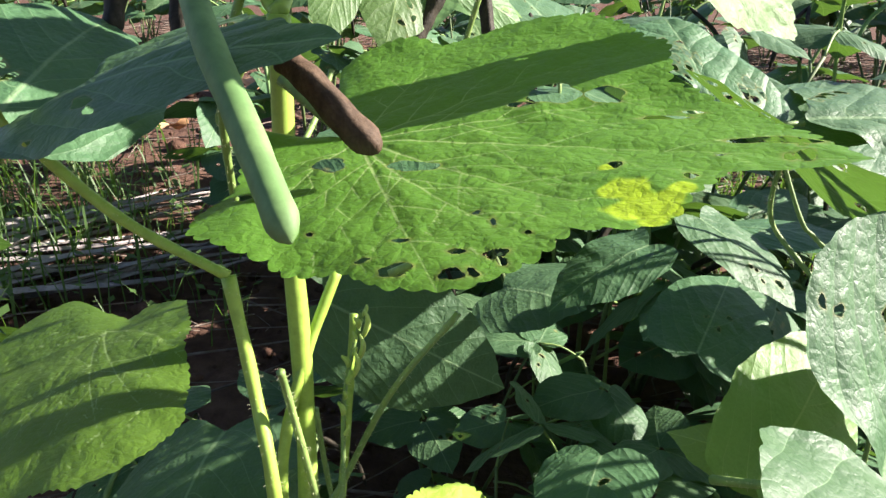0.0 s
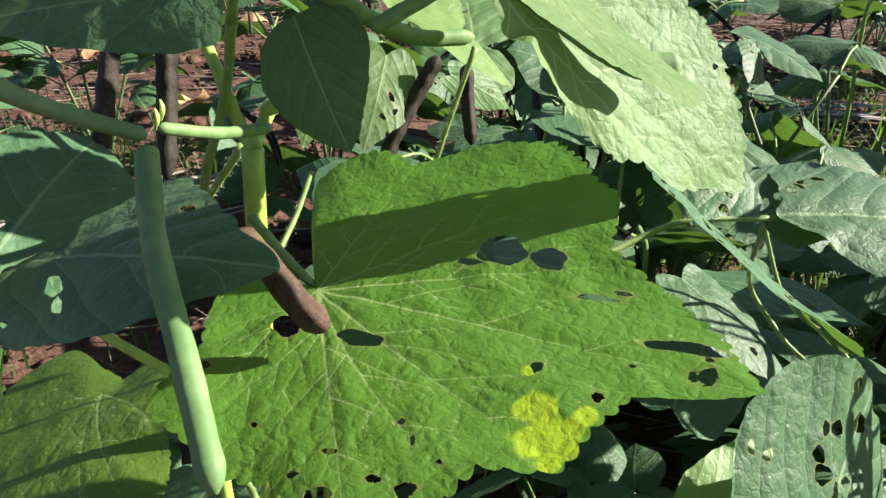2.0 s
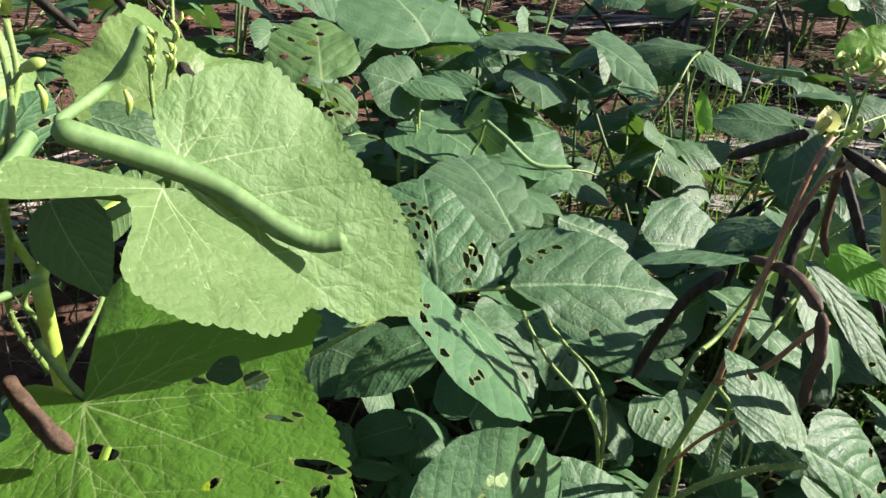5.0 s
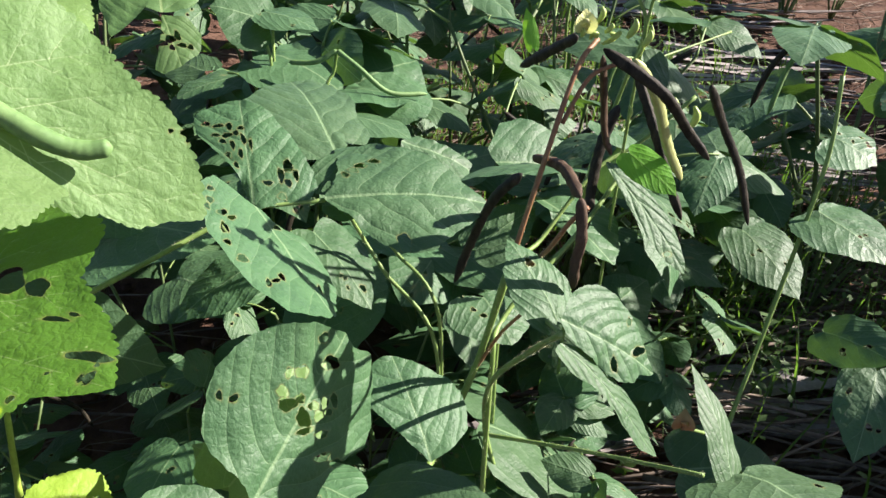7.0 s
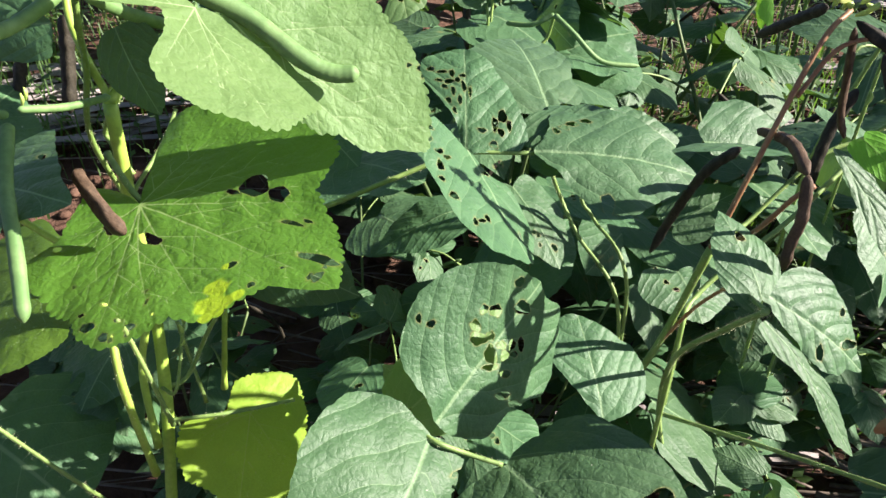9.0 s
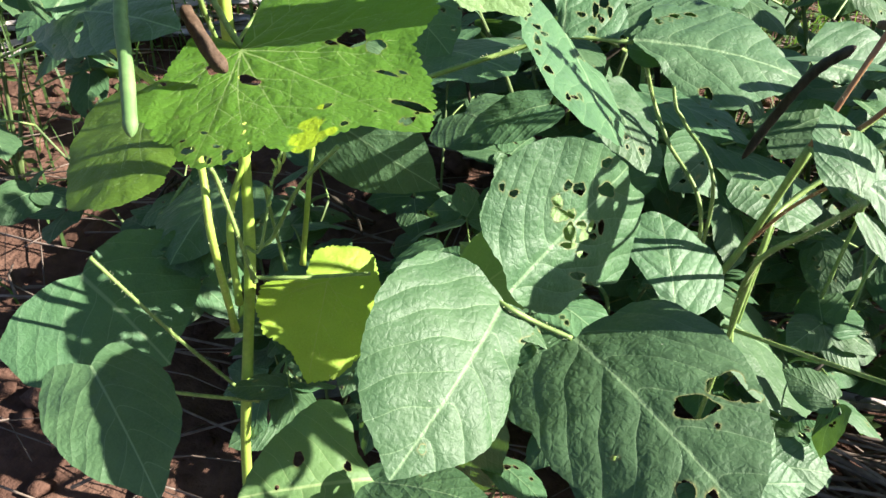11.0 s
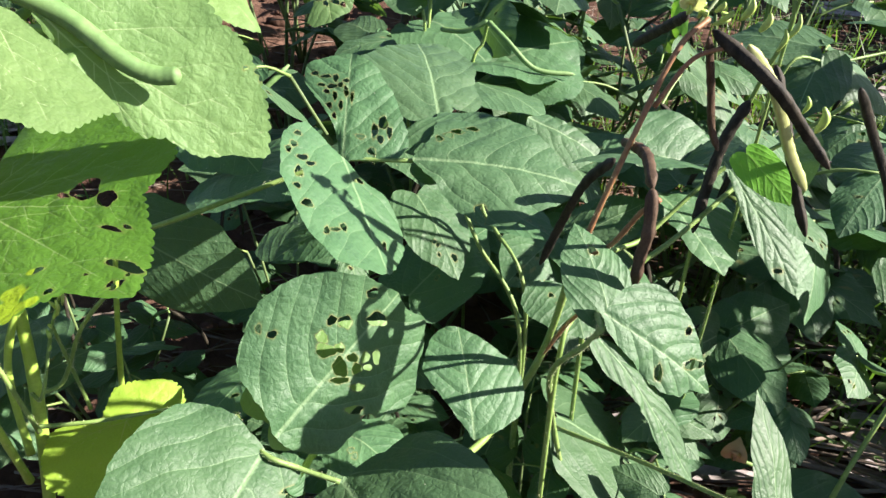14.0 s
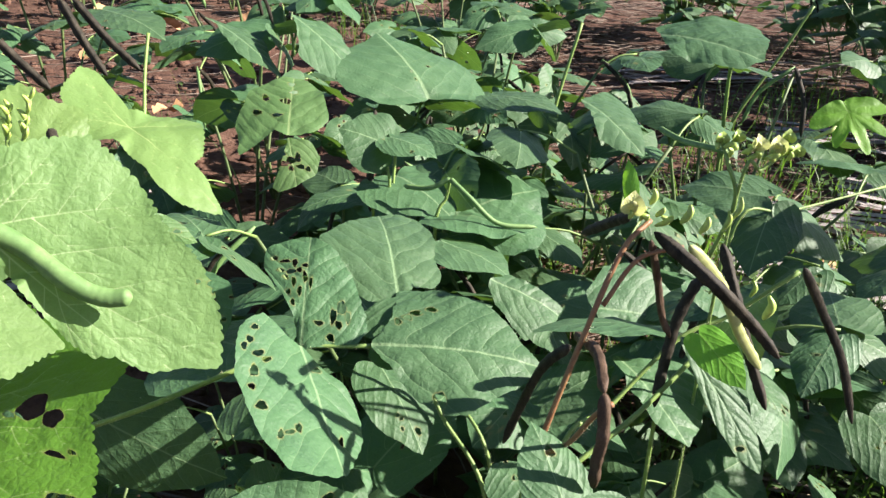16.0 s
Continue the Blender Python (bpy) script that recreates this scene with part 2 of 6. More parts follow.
def half_leaf(l, w):
    """One side of a broad pointed leaflet, from its base at the origin to its tip at (l, 0)."""
    t = np.linspace(0, 1, 60)[:, None]
    curve = lambda a, b, c, d: (1 - t) ** 3 * a + 3 * (1 - t) ** 2 * t * b + 3 * (1 - t) * t * t * c + t ** 3 * d
    q = np.array([(0, 0), (-0.19, 0.38), (-0.13, 1.0), (0.33, 1.0), (0.66, 1.0), (0.84, 0.38), (1.0, 0)]) * (l, w)
    return np.concatenate([curve(*q[:4]), curve(*q[3:])[1:]])


def bean_outline(n, l, w, rng):
    side = half_leaf(l, w)
    line = np.concatenate([side, (side * (1, -1))[-2:0:-1]])
    line = np.concatenate([line, line[:1]])
    run = np.concatenate([[0], np.cumsum(np.hypot(*np.diff(line, axis=0).T))])
    a = np.linspace(0, 1, n, endpoint=False)
    out = np.stack([np.interp(a * run[-1], run, line[:, 0]), np.interp(a * run[-1], run, line[:, 1])], 1)
    c = np.array((0.36 * l, 0.0))
    o = rng.uniform(0, 6, 3)
    f = 1 + 0.014 * np.sin(2 * math.pi * 7 * a + o[0]) + 0.010 * np.sin(2 * math.pi * 13 * a + o[1]) + 0.005 * np.sin(2 * math.pi * 31 * a + o[2])
    return c + (out - c) * f[:, None]


def lobed_outline(n, lobes, teeth, rng):
    """Palmate toothed blade round its base: lobes of (degrees, metres), with a narrow gap at the back."""
    th = np.linspace(-math.pi * 0.985, math.pi * 0.985, n)
    ang = np.radians([d for d, _ in lobes])
    ln = np.array([r for _, r in lobes])
    order = np.argsort(ang)
    smooth = np.interp(th, ang[order], ln[order])
    k = max(3, n // 60)
    pad = np.pad(smooth, k, mode="edge")
    smooth = np.convolve(pad, np.ones(2 * k + 1) / (2 * k + 1), "valid")
    arc = np.cumsum(np.hypot(np.gradient(smooth), smooth * np.gradient(th)))
    ph = arc / teeth + 0.25 * np.sin(arc / teeth * 0.9)
    saw = ph - np.floor(ph)
    tooth = np.where(saw < 0.66, saw / 0.66, (1 - saw) / 0.34) ** 0.6
    r = smooth + (tooth - 0.7) * teeth * 0.46 * np.clip(smooth / smooth.max(), 0.2, 1)
    return np.stack([r * np.cos(th), r * np.sin(th)], 1)


def edge_outline(n, radii, core, teeth, rng):
    """A closed margin from its reach in mm at even turns round the core, with teeth along it where they are asked for."""
    th = np.linspace(-math.pi, math.pi, n, endpoint=False)
    r0 = np.array(radii) / 1000
    bare = None
    step = len(r0)
    f = (th + math.pi) / (2 * math.pi) * step
    i = np.floor(f).astype(int)
    u = f - i
    a, b, c, d = (r0[(i + k) % step] for k in (-1, 0, 1, 2))
    r = b + (c - b) * u * u * (3 - 2 * u) * 0.5 + (c - b) * u * 0.5 + 0.06 * (2 * b - a - c) * (1 - u) + 0.06 * (2 * c - b - d) * u
    if teeth:
        arc = np.cumsum(np.hypot(np.gradient(r), r * 2 * math.pi / n))
        whole = max(8, round(arc[-1] / teeth * 1.25))
        ph = arc / arc[-1] * whole
        ph = ph + 0.30 * np.sin(ph * 2 * math.pi * 5 / whole + rng.uniform(0, 6)) + 0.2 * np.sin(ph * 2 * math.pi * 11 / whole)
        saw = ph - np.floor(ph)
        tooth = np.sin(math.pi * saw ** 0.8) ** 0.6
        big = 0.75 + 0.35 * np.sin(th * 13 + rng.uniform(0, 6)) * np.sin(th * 5 + rng.uniform(0, 6))
        bare = r
        r = r + (tooth - 0.55) * teeth * 0.46 * big * np.clip(r / r.max() * 2.2, 0.0, 1)
    else:
        o = rng.uniform(0, 6, 3)
        r = r * (1 + 0.004 * np.sin(17 * th + o[0]) + 0.004 * np.sin(29 * th + o[1]) + 0.003 * np.sin(53 * th + o[2]))
    way = np.stack([np.cos(th), np.sin(th)], 1)
    k = max(1, n // 120)
    soft = r if bare is None else np.convolve(np.pad(bare, k, mode="wrap"), np.ones(2 * k + 1) / (2 * k + 1), "valid")
    return np.array(core) / 1000 + r[:, None] * way, np.array(core) / 1000 + soft[:, None] * way


def seg_dist(p, a, b):
    d = b - a
    t = np.clip(((p - a) @ d) / max(d @ d, 1e-12), 0, 1)
    return np.hypot(*(p - a - t[:, None] * d).T), t


def lobed_veins(mains, rng):
    out = []
    for d, r in mains:
        u = np.array([math.cos(math.radians(d)), math.sin(math.radians(d))])
        v = np.array([-u[1], u[0]])
        bend = rng.uniform(-0.06, 0.06)
        axis = lambda q: u * r * q * 0.96 + v * bend * r * q * (1 - q) * 3
        out.append(([tuple(axis(q)) for q in (0, 0.2, 0.4, 0.6, 0.8, 1.0)], 0.00052))
        q, side = 0.2, 1 if d >= 0 else -1
        while q < 0.9:
            a0 = axis(q)
            reach = 0.52 * r * (1 - 0.82 * q) * rng.uniform(0.75, 1.1)
            dirn = u * rng.uniform(0.62, 0.76) + v * 0.72 * side
            curl = rng.uniform(-0.08, 0.22)
            pts = [tuple(a0 + dirn * reach * h + u * reach * curl * h * h) for h in (0, 0.3, 0.65, 1.0)]
            out.append((pts, 0.00036 * (1 - 0.35 * q)))
            for h0 in (0.45, 0.72):
                c0 = a0 + dirn * reach * h0 + u * reach * curl * h0 * h0
                turn = u * 0.95 + v * side * rng.uniform(-0.15, 0.3)
                out.append(([tuple(c0), tuple(c0 + turn * reach * rng.uniform(0.22, 0.36))], 0.00024))
            q += rng.uniform(0.09, 0.16)
            side = -side
    return out


def blade(kind, l, w, seed, res=(180, 36), lobes=None, mains=None, teeth=0.006, arch=0.06, droop=0.10, wave=0.03,
          quilt=0.0006, holes=(), yellow=(), edge=None, core=(0, 0), bow=(0, 0, 0)):
    """The blade of a leaf in its own plane: x to the tip, z up from the upper face. holes: (x, y, rx, ry) in metres."""
    rng = np.random.default_rng(seed)
    n, m = res
    palmate = bool(lobes or mains)
    if edge is not None:
        margin, soft = edge_outline(n, edge, core, teeth if palmate else 0.0, rng)
        c = np.array(core) / 1000
        veins = lobed_veins(mains, rng) if mains else []
        closed = True
    elif lobes:
        margin = lobed_outline(n, lobes, teeth, rng)
        c = np.array([0.004, 0.0])
        veins = lobed_veins(mains or MAINS(lobes), rng)
        closed = False
    else:
        margin = bean_outline(n, l, w, rng)
        c = np.array([0.36 * l, 0.0])
        veins = []
        closed = True
    rho = (np.linspace(0, 1, m + 1)[1:]) ** 0.9
    soft = soft if edge is not None else margin
    grid = c + rho[:, None, None] * (soft[None] - c) + rho[:, None, None] ** 14 * (margin - soft)[None]      # rings from the inside out
    p = np.concatenate([[c], grid.reshape(-1, 2)])
    ring = np.concatenate([[0], np.repeat(rho, n)])
    cols = n if closed else n - 1
    j = np.arange(cols)
    k = (j + 1) % n
    faces = [np.stack([np.zeros(cols, int), 1 + j, 1 + k, 1 + k], 1)]
    for i in range(m - 1):
        a, b = 1 + i * n, 1 + (i + 1) * n
        faces.append(np.stack([a + j, b + j, b + k, a + k], 1))
    faces = np.concatenate(faces)
    inside = np.zeros(len(p), bool)
    flat = p.copy()
    rim = np.zeros(len(p))
    for hx, hy, ra, rb, *tilt in holes:
        ct, st = math.cos(radians(tilt[0])) if tilt else 1.0, math.sin(radians(tilt[0])) if tilt else 0.0
        d = p - (hx, hy)
        e = np.stack([(d[:, 0] * ct + d[:, 1] * st) / ra, (-d[:, 0] * st + d[:, 1] * ct) / rb], 1)
        phi = np.arctan2(e[:, 1], e[:, 0])
        o = rng.uniform(0, 6, 3)
        r = 1 + 0.16 * np.sin(2 * phi + o[0]) + 0.12 * np.sin(3 * phi + o[1]) + 0.09 * np.sin(5 * phi + o[2])
        g = np.hypot(*e.T) / r
        ins = g < 1
        away = d / np.maximum(g, 0.05)[:, None]
        p = np.where(ins[:, None], np.array((hx, hy)) + away, p)
        inside |= ins
        rim = np.maximum(rim, np.exp(-np.maximum(g - 1, 0) * min(ra, rb) / 0.0003) * (g < 2.0) * 0.7)
    middle = flat[faces].mean(1)
    gone = inside[faces].all(1)
    for hx, hy, ra, rb, *tilt in holes:
        ct, st = math.cos(radians(tilt[0])) if tilt else 1.0, math.sin(radians(tilt[0])) if tilt else 0.0
        d = middle - (hx, hy)
        gone |= np.hypot((d[:, 0] * ct + d[:, 1] * st) / ra, (-d[:, 0] * st + d[:, 1] * ct) / rb) < 0.92
    keep = ~gone
    faces = faces[keep]
    near = np.full(len(p), 9.0)
    slim = min(1.0, max(r for _, r in lobes or mains) / 0.11) if palmate else 1.0
    vein = np.zeros(len(p))
    for pts, width in veins:
        pts = np.array(pts)
        for q in range(len(pts) - 1):
            d, t = seg_dist(p, pts[q], pts[q + 1])
            near = np.minimum(near, d + (0.0016 if width < 0.0004 else 0.0))
            f = (q + t) / (len(pts) - 1)
            ww = width * (1 - 0.62 * f) * slim
            vein = np.maximum(vein, np.minimum(1.35 * np.exp(-(d / ww) ** 2), 1) * (0.95 - 0.35 * f))
    o2 = rng.uniform(0, 6, 2)
    x, y = p[:, 0], p[:, 1]
    size = max(r for _, r in lobes) if lobes else l
    puff = np.zeros(len(p))
    for _ in range(9):
        way, step = rng.uniform(0, 6.3), rng.uniform(0.009, 0.030)
        puff += step * np.sin((x * math.cos(way) + y * math.sin(way)) * 2 * math.pi / step + rng.uniform(0, 6.3))
    z = puff * 0.005
    z = z + quilt * (0.75 * (1 - np.exp(-(near / (0.0026 if palmate else 0.0034)) ** 1.6)) + 0.10 * np.sin(x * 420 + o2[0]) * np.sin(y * 380 + o2[1]) * np.minimum(near / 0.004, 1))
    half = size * 0.75 if lobes else w
    u, a = x / l, np.abs(y) / max(w, 1e-4)
    rib = u - 0.26 * a - 0.40 * a * a + 0.05 * np.tanh(y / max(w, 1e-4) * 15)
    rib = (rib + 0.016 * np.sin(7 * u + 3 * a + o2[0]) + 0.010 * np.sin(19 * u - 5 * y / max(w, 1e-4) + o2[1])) * rng.uniform(4.6, 5.8)
    if edge is not None and not palmate:
        q = np.abs((rib + 0.5) % 1.0 - 0.5)
        z = z + 0.00036 * size / 0.09 * np.minimum(q * 3.2, 1) ** 0.7 * np.minimum(a * 10, 1) * np.clip(1.25 - a, 0.2, 1)
    s = np.clip(x / size, -1, 1)
    z = z + arch * size * 4 * s * (1 - s) * (s > 0) - droop * half * np.minimum(np.abs(y) / half, 1.3) ** 2
    th = np.arctan2(y - c[1], x - c[0])
    o = rng.uniform(0, 6, 4)
    z = z + wave * half * ring ** 2.5 * (np.sin(3 * th + o[0]) + 0.6 * np.sin(5 * th + o[1]) + 0.35 * np.sin(9 * th + o[2]))
    z = z + bow[0] * x * x + bow[1] * x * y + bow[2] * y * y
    verts = np.stack([x, y, z], 1)
    used = np.zeros(len(p), bool)
    used[faces.ravel()] = True
    index = np.cumsum(used) - 1
    quads = index[faces]
    me = mesh_of("leaf", verts[used], [q if q[2] != q[3] else q[:3] for q in quads])
    # mask of the painted sunlit patch
    yel = np.zeros(len(p))
    for yx, yy, r in yellow:
        yel = np.maximum(yel, np.clip((1.15 - np.hypot(x - yx, (y - yy) * 0.9) / r + 0.12 * np.sin(x * 900) + 0.12 * np.sin(y * 700)) * 4, 0, 1))
    for name, data in (("vein", vein), ("rim", rim), ("yellow", yel)):
        me.attributes.new(name, "FLOAT", "POINT").data.foreach_set("value", data[used].astype(np.float32))
    me.attributes.new("rib", "FLOAT", "POINT").data.foreach_set("value", rib[used].astype(np.float32))
    lay = np.stack([u, y / max(w, 1e-4), np.full(len(p), 0.0 if palmate else 1.0)], 1)[used]
    me.attributes.new("lay", "FLOAT_VECTOR", "POINT").data.foreach_set("vector", lay.astype(np.float32).ravel())
    return me


def frame_of(b, t, n):
    b, t, n = Vector(b), Vector(t), Vector(n)
    x = (t - b).normalized()
    z = (n - n.dot(x) * x).normalized()
    y = z.cross(x)
    return Matrix(((x.x, y.x, z.x, b.x), (x.y, y.y, z.y, b.y), (x.z, y.z, z.z, b.z), (0, 0, 0, 1))), (t - b).length


count = [0]


def leaf(plant, kind, b, t, n, w, role="plain", look_as="", res=None, **over):
    """A leaf of a plant, from its base b to its tip t with upper face towards n and half width w."""
    count[0] += 1
    m, l = frame_of(b, t, n)
    style = dict(ROLES[role])
    style.update(over)
    mat = LEAF[style.pop("skin", look_as or kind)]
    label = style.pop("label", "")
    if role == "plain" and kind == "bean" and "holes" not in style:
        rg = random.Random(count[0] * 7)
        style["holes"] = []
        for _ in range(rg.choice((0, 0, 1, 2, 2))):
            hx, hy = rg.uniform(0.15, 0.8) * l, rg.uniform(-0.6, 0.6) * w
            for _ in range(rg.choice((1, 2, 3))):
                style["holes"].append((hx + rg.gauss(0, 0.007), hy + rg.gauss(0, 0.005), rg.uniform(0.0012, 0.003), rg.uniform(0.001, 0.0022), rg.uniform(0, 180)))
    if "edge" in style:
        style["holes"] = [(hx / 1000, hy / 1000, ra / 1000, rb / 1000, tilt) for hx, hy, ra, rb, tilt in style.pop("gaps", [])]
    elif kind == "mallow" and "lobes" not in style:
        style["lobes"] = [(d, r * l) for d, r in MALLOW]
    if res is None:
        res = style.pop("res", (170, 34))
    style.pop("res", None)
    me = blade(kind, l, max(w, 0.2 * l), 100 + count[0], res, **style)
    return part("leaf", me, mat, plant, label, m)


def spine(points, steps):
    """A smooth line through the points."""
    pts = [Vector(q) for q in points]
    pts = [pts[0] * 2 - pts[1], *pts, pts[-1] * 2 - pts[-2]]
    out = []
    for i in range(1, len(pts) - 2):
        a, b, c, d = pts[i - 1:i + 3]
        for j in range(steps):
            u = j / steps
            out.append(0.5 * ((2 * b) + (c - a) * u + (2 * a - 5 * b + 4 * c - d) * u * u + (3 * b - a - 3 * c + d) * u ** 3))
    out.append(pts[-2])
    return out


def tube_data(points, radius, sides=10, flat=1.0, ridge=0.0):
    """Rings round a line. radius: a function of 0 to 1 along it."""
    verts, faces = [], []
    up = Vector((0.31, 0.27, 0.91))
    n = len(points)
    for i, q in enumerate(points):
        d = (points[min(i + 1, n - 1)] - points[max(i - 1, 0)]).normalized()
        u = (up - up.dot(d) * d).normalized()
        up = u
        v = d.cross(u)
        r = radius(i / (n - 1))
        for k in range(sides):
            a = 2 * math.pi * k / sides
            rr = r * (1 + ridge * (math.cos(2 * a + 0.8) ** 6))
            verts.append(q + u * math.cos(a) * rr + v * math.sin(a) * rr * flat)
    for i in range(n - 1):
        for k in range(sides):
            a, b = i * sides + k, i * sides + (k + 1) % sides
            faces.append((a, b, b + sides, a + sides))
    faces.append(tuple(range(sides))[::-1])
    faces.append(tuple((n - 1) * sides + k for k in range(sides)))
    return verts, faces


def MAINS(lobes):
    """Main veins towards the longest reach near five standard ways."""
    out = []
    for way in (-105, -50, 0, 50, 105):
        d, r = max((q for q in lobes if abs(q[0] - way) <= 24), key=lambda q: q[1], default=(way, 0))
        if r > 0.02:
            out.append((d, r))
    return out


PART_NAME = {"stem": "stem", "field_stem": "stem", "branch": "branch", "petiole": "petiole", "red_stalk": "pod_stalk"}


def tube(plant, kind, r0, r1, points, pod=False, steps=None, hairy=None):
    """A stem, stalk or pod through the points, thick r0 at the first and r1 at the last."""
    count[0] += 1
    steps = steps or (16 if pod else 8)
    line = spine(points, steps)
    seed = count[0]
    if pod:
        length = sum((line[i + 1] - line[i]).length for i in range(len(line) - 1))
        beans = max(4, round(length / 0.0085))

        def radius(s):
            soft = 0.07 if "green" in kind else 0.16
            head = (s / 0.04) ** 0.5 + 0.4 if "green" in kind else (s / 0.10) ** 0.6 + 0.18
            ends = min(1, head, ((1 - s) / soft) ** 0.6 + 0.14)
            lump = 1 + (0.013 if "green" in kind else 0.055) * math.cos(2 * math.pi * beans * s + seed) * min(1, 8 * s, 8 * (1 - s))
            return (r0 + (r1 - r0) * s) * ends * lump * (1 + 0.03 * math.sin(23 * s + seed))
        v, f = tube_data(line, radius, 16, 0.86, 0.05 if "green" in kind else 0.20)
        name = "pod"
    else:
        v, f = tube_data(line, lambda s: (r0 + (r1 - r0) * s) * (1 + 0.05 * math.sin(31 * s + seed) + 0.22 * math.exp(-(s / 0.04) ** 2) + 0.15 * math.exp(-((1 - s) / 0.04) ** 2)), 10, 1.0, 0.06)
        name = PART_NAME[kind]
    ob = part(name, mesh_of(name, v, f), SKIN[kind], plant, POD_LABEL.get(kind, ""))
    if hairy or (hairy is None and kind in ("petiole", "red_stalk", "stem") and r0 < 0.0028):
        hairs(ob, plant, line, (r0 + r1) / 2, seed)
    return ob


def hairs(ob, plant, line, r, seed):
    """Short stiff bristles that stand off a stalk."""
    rng = random.Random(seed)
    verts, faces = [], []
    for i in range(len(line) - 1):
        d = line[i + 1] - line[i]
        for _ in range(int(d.length / 0.00045)):
            q = line[i] + d * rng.random()
            out = Vector((rng.gauss(0, 1), rng.gauss(0, 1), rng.gauss(0, 1))).cross(d).normalized()
            side = out.cross(d).normalized() * 0.00009
            tip = q + out * (r + rng.uniform(0.0008, 0.0022)) + d.normalized() * rng.uniform(-0.0005, 0.0004)
            root = q + out * r * 0.8
            k = len(verts)
            verts += [root + side, root - side, root + d.normalized() * 0.0001, tip]
            faces += [(k, k + 1, k + 3), (k + 1, k + 2, k + 3), (k + 2, k, k + 3)]
    if not verts:
        return
    h = new("bristles", mesh_of("bristles", verts, faces, False))
    h.data.materials.append(SKIN["hair"])
    h.parent = ob
    h.matrix_basis = ob.matrix_basis.inverted() @ parent_place[plant.name].inverted()
    tagged(h, kind="stuff")


POD_LABEL = {"green_pod": "green unripe pod", "black_pod": "dry black ripe pod", "brown_pod": "dry brown ripe pod", "pale_pod": "ripening yellow-green pod"}
MALLOW = [(-180, 0.35), (-150, 0.55), (-105, 0.70), (-75, 0.62), (-48, 0.86), (-24, 0.74), (0, 1.0), (24, 0.74), (48, 0.86), (75, 0.62), (105, 0.70), (150, 0.55), (180, 0.35)]
ROLES = {
    "plain": dict(res=(140, 30), quilt=0.0004),
    "hero": dict(res=(900, 190), teeth=0.0066, wave=0.025, quilt=0.0005, label="broad toothed leaf riddled with insect holes"),
    "upper": dict(skin="upper", res=(600, 130), teeth=0.0060, wave=0.04, quilt=0.0007, label="broad pale green toothed leaf in full sun"),
    "flap": dict(skin="upper", res=(480, 110), teeth=0.0052, wave=0.015, quilt=0.0005, label="pale green toothed leaf folded over"),
    "low": dict(res=(300, 60), teeth=0.0056, wave=0.05, quilt=0.0004),
    "yellow": dict(skin="yellow", res=(300, 60), teeth=0.0050, wave=0.03, quilt=0.0006, label="yellowing rounded toothed leaf"),
    "young": dict(skin="young", res=(260, 50), teeth=0.006, arch=0.04, droop=0.10, wave=0.05, quilt=0.0004),
    "shade_a": dict(res=(320, 90), quilt=0.0004),
    "tri_r": dict(res=(340, 96), quilt=0),
    "tri_l": dict(res=(360, 110), quilt=0),
    "tri_u": dict(res=(360, 110), quilt=0),
    "skeleton": dict(res=(420, 130), quilt=0, label="bean leaflet eaten to a net of veins"),
    "dl": dict(res=(360, 100), quilt=0),
    "dr": dict(res=(380, 110), quilt=0),
    # lighter skin stands in for the sun on this leaflet
    "bl": dict(skin="eaten", res=(300, 80), quilt=0),
    "sl": dict(res=(320, 90), quilt=0),
    "fresh": dict(skin="young", res=(140, 30), quilt=0.0008),
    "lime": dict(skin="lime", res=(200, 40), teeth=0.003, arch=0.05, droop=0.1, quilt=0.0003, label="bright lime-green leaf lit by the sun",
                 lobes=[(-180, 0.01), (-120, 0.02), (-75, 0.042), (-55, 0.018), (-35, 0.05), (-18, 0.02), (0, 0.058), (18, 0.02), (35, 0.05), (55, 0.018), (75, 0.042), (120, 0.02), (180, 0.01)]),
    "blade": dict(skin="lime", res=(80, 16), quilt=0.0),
    "long": dict(res=(200, 44), quilt=0.0008),
    "eaten": dict(skin="eaten", res=(160, 40), quilt=0.0004),
}


# ---- ground ----
def rise(x, y):
    far = min(max(y - 0.5, 0), 2.2)
    return 0.03 + 0.06 * far + 0.10 * min(max(0.3 - x, 0), 0.6) + 0.05 * min(max(y - 6, 0) / 40, 1)


def ground():
    u = np.linspace(-1, 1, 181)
    ax = np.sign(u) * (2.2 * np.abs(u) + 700 * np.abs(u) ** 7)
    verts = []
    for yy in ax:
        for xx in ax:
            x, y = xx + 0.4, yy + 0.9
            near = math.exp(-((xx * xx + yy * yy) / 9))
            h = noise.fractal(Vector((x * 9, y * 9, 0)), 0.8, 2.1, 5) * 0.014 + noise.noise(Vector((x * 2.2, y * 2.2, 4))) * 0.02
            verts.append((x, y, rise(x, y) + h * near))
    n = len(u)
    faces = [(j * n + i, j * n + i + 1, (j + 1) * n + i + 1, (j + 1) * n + i) for j in range(n - 1) for i in range(n - 1)]
    me = mesh_of("ground", verts, faces)
    me.materials.append(SKIN["soil"])
    tagged(new("ground", me), "bare reddish-brown field soil with small clods", "soil", kind="structure")


ground()


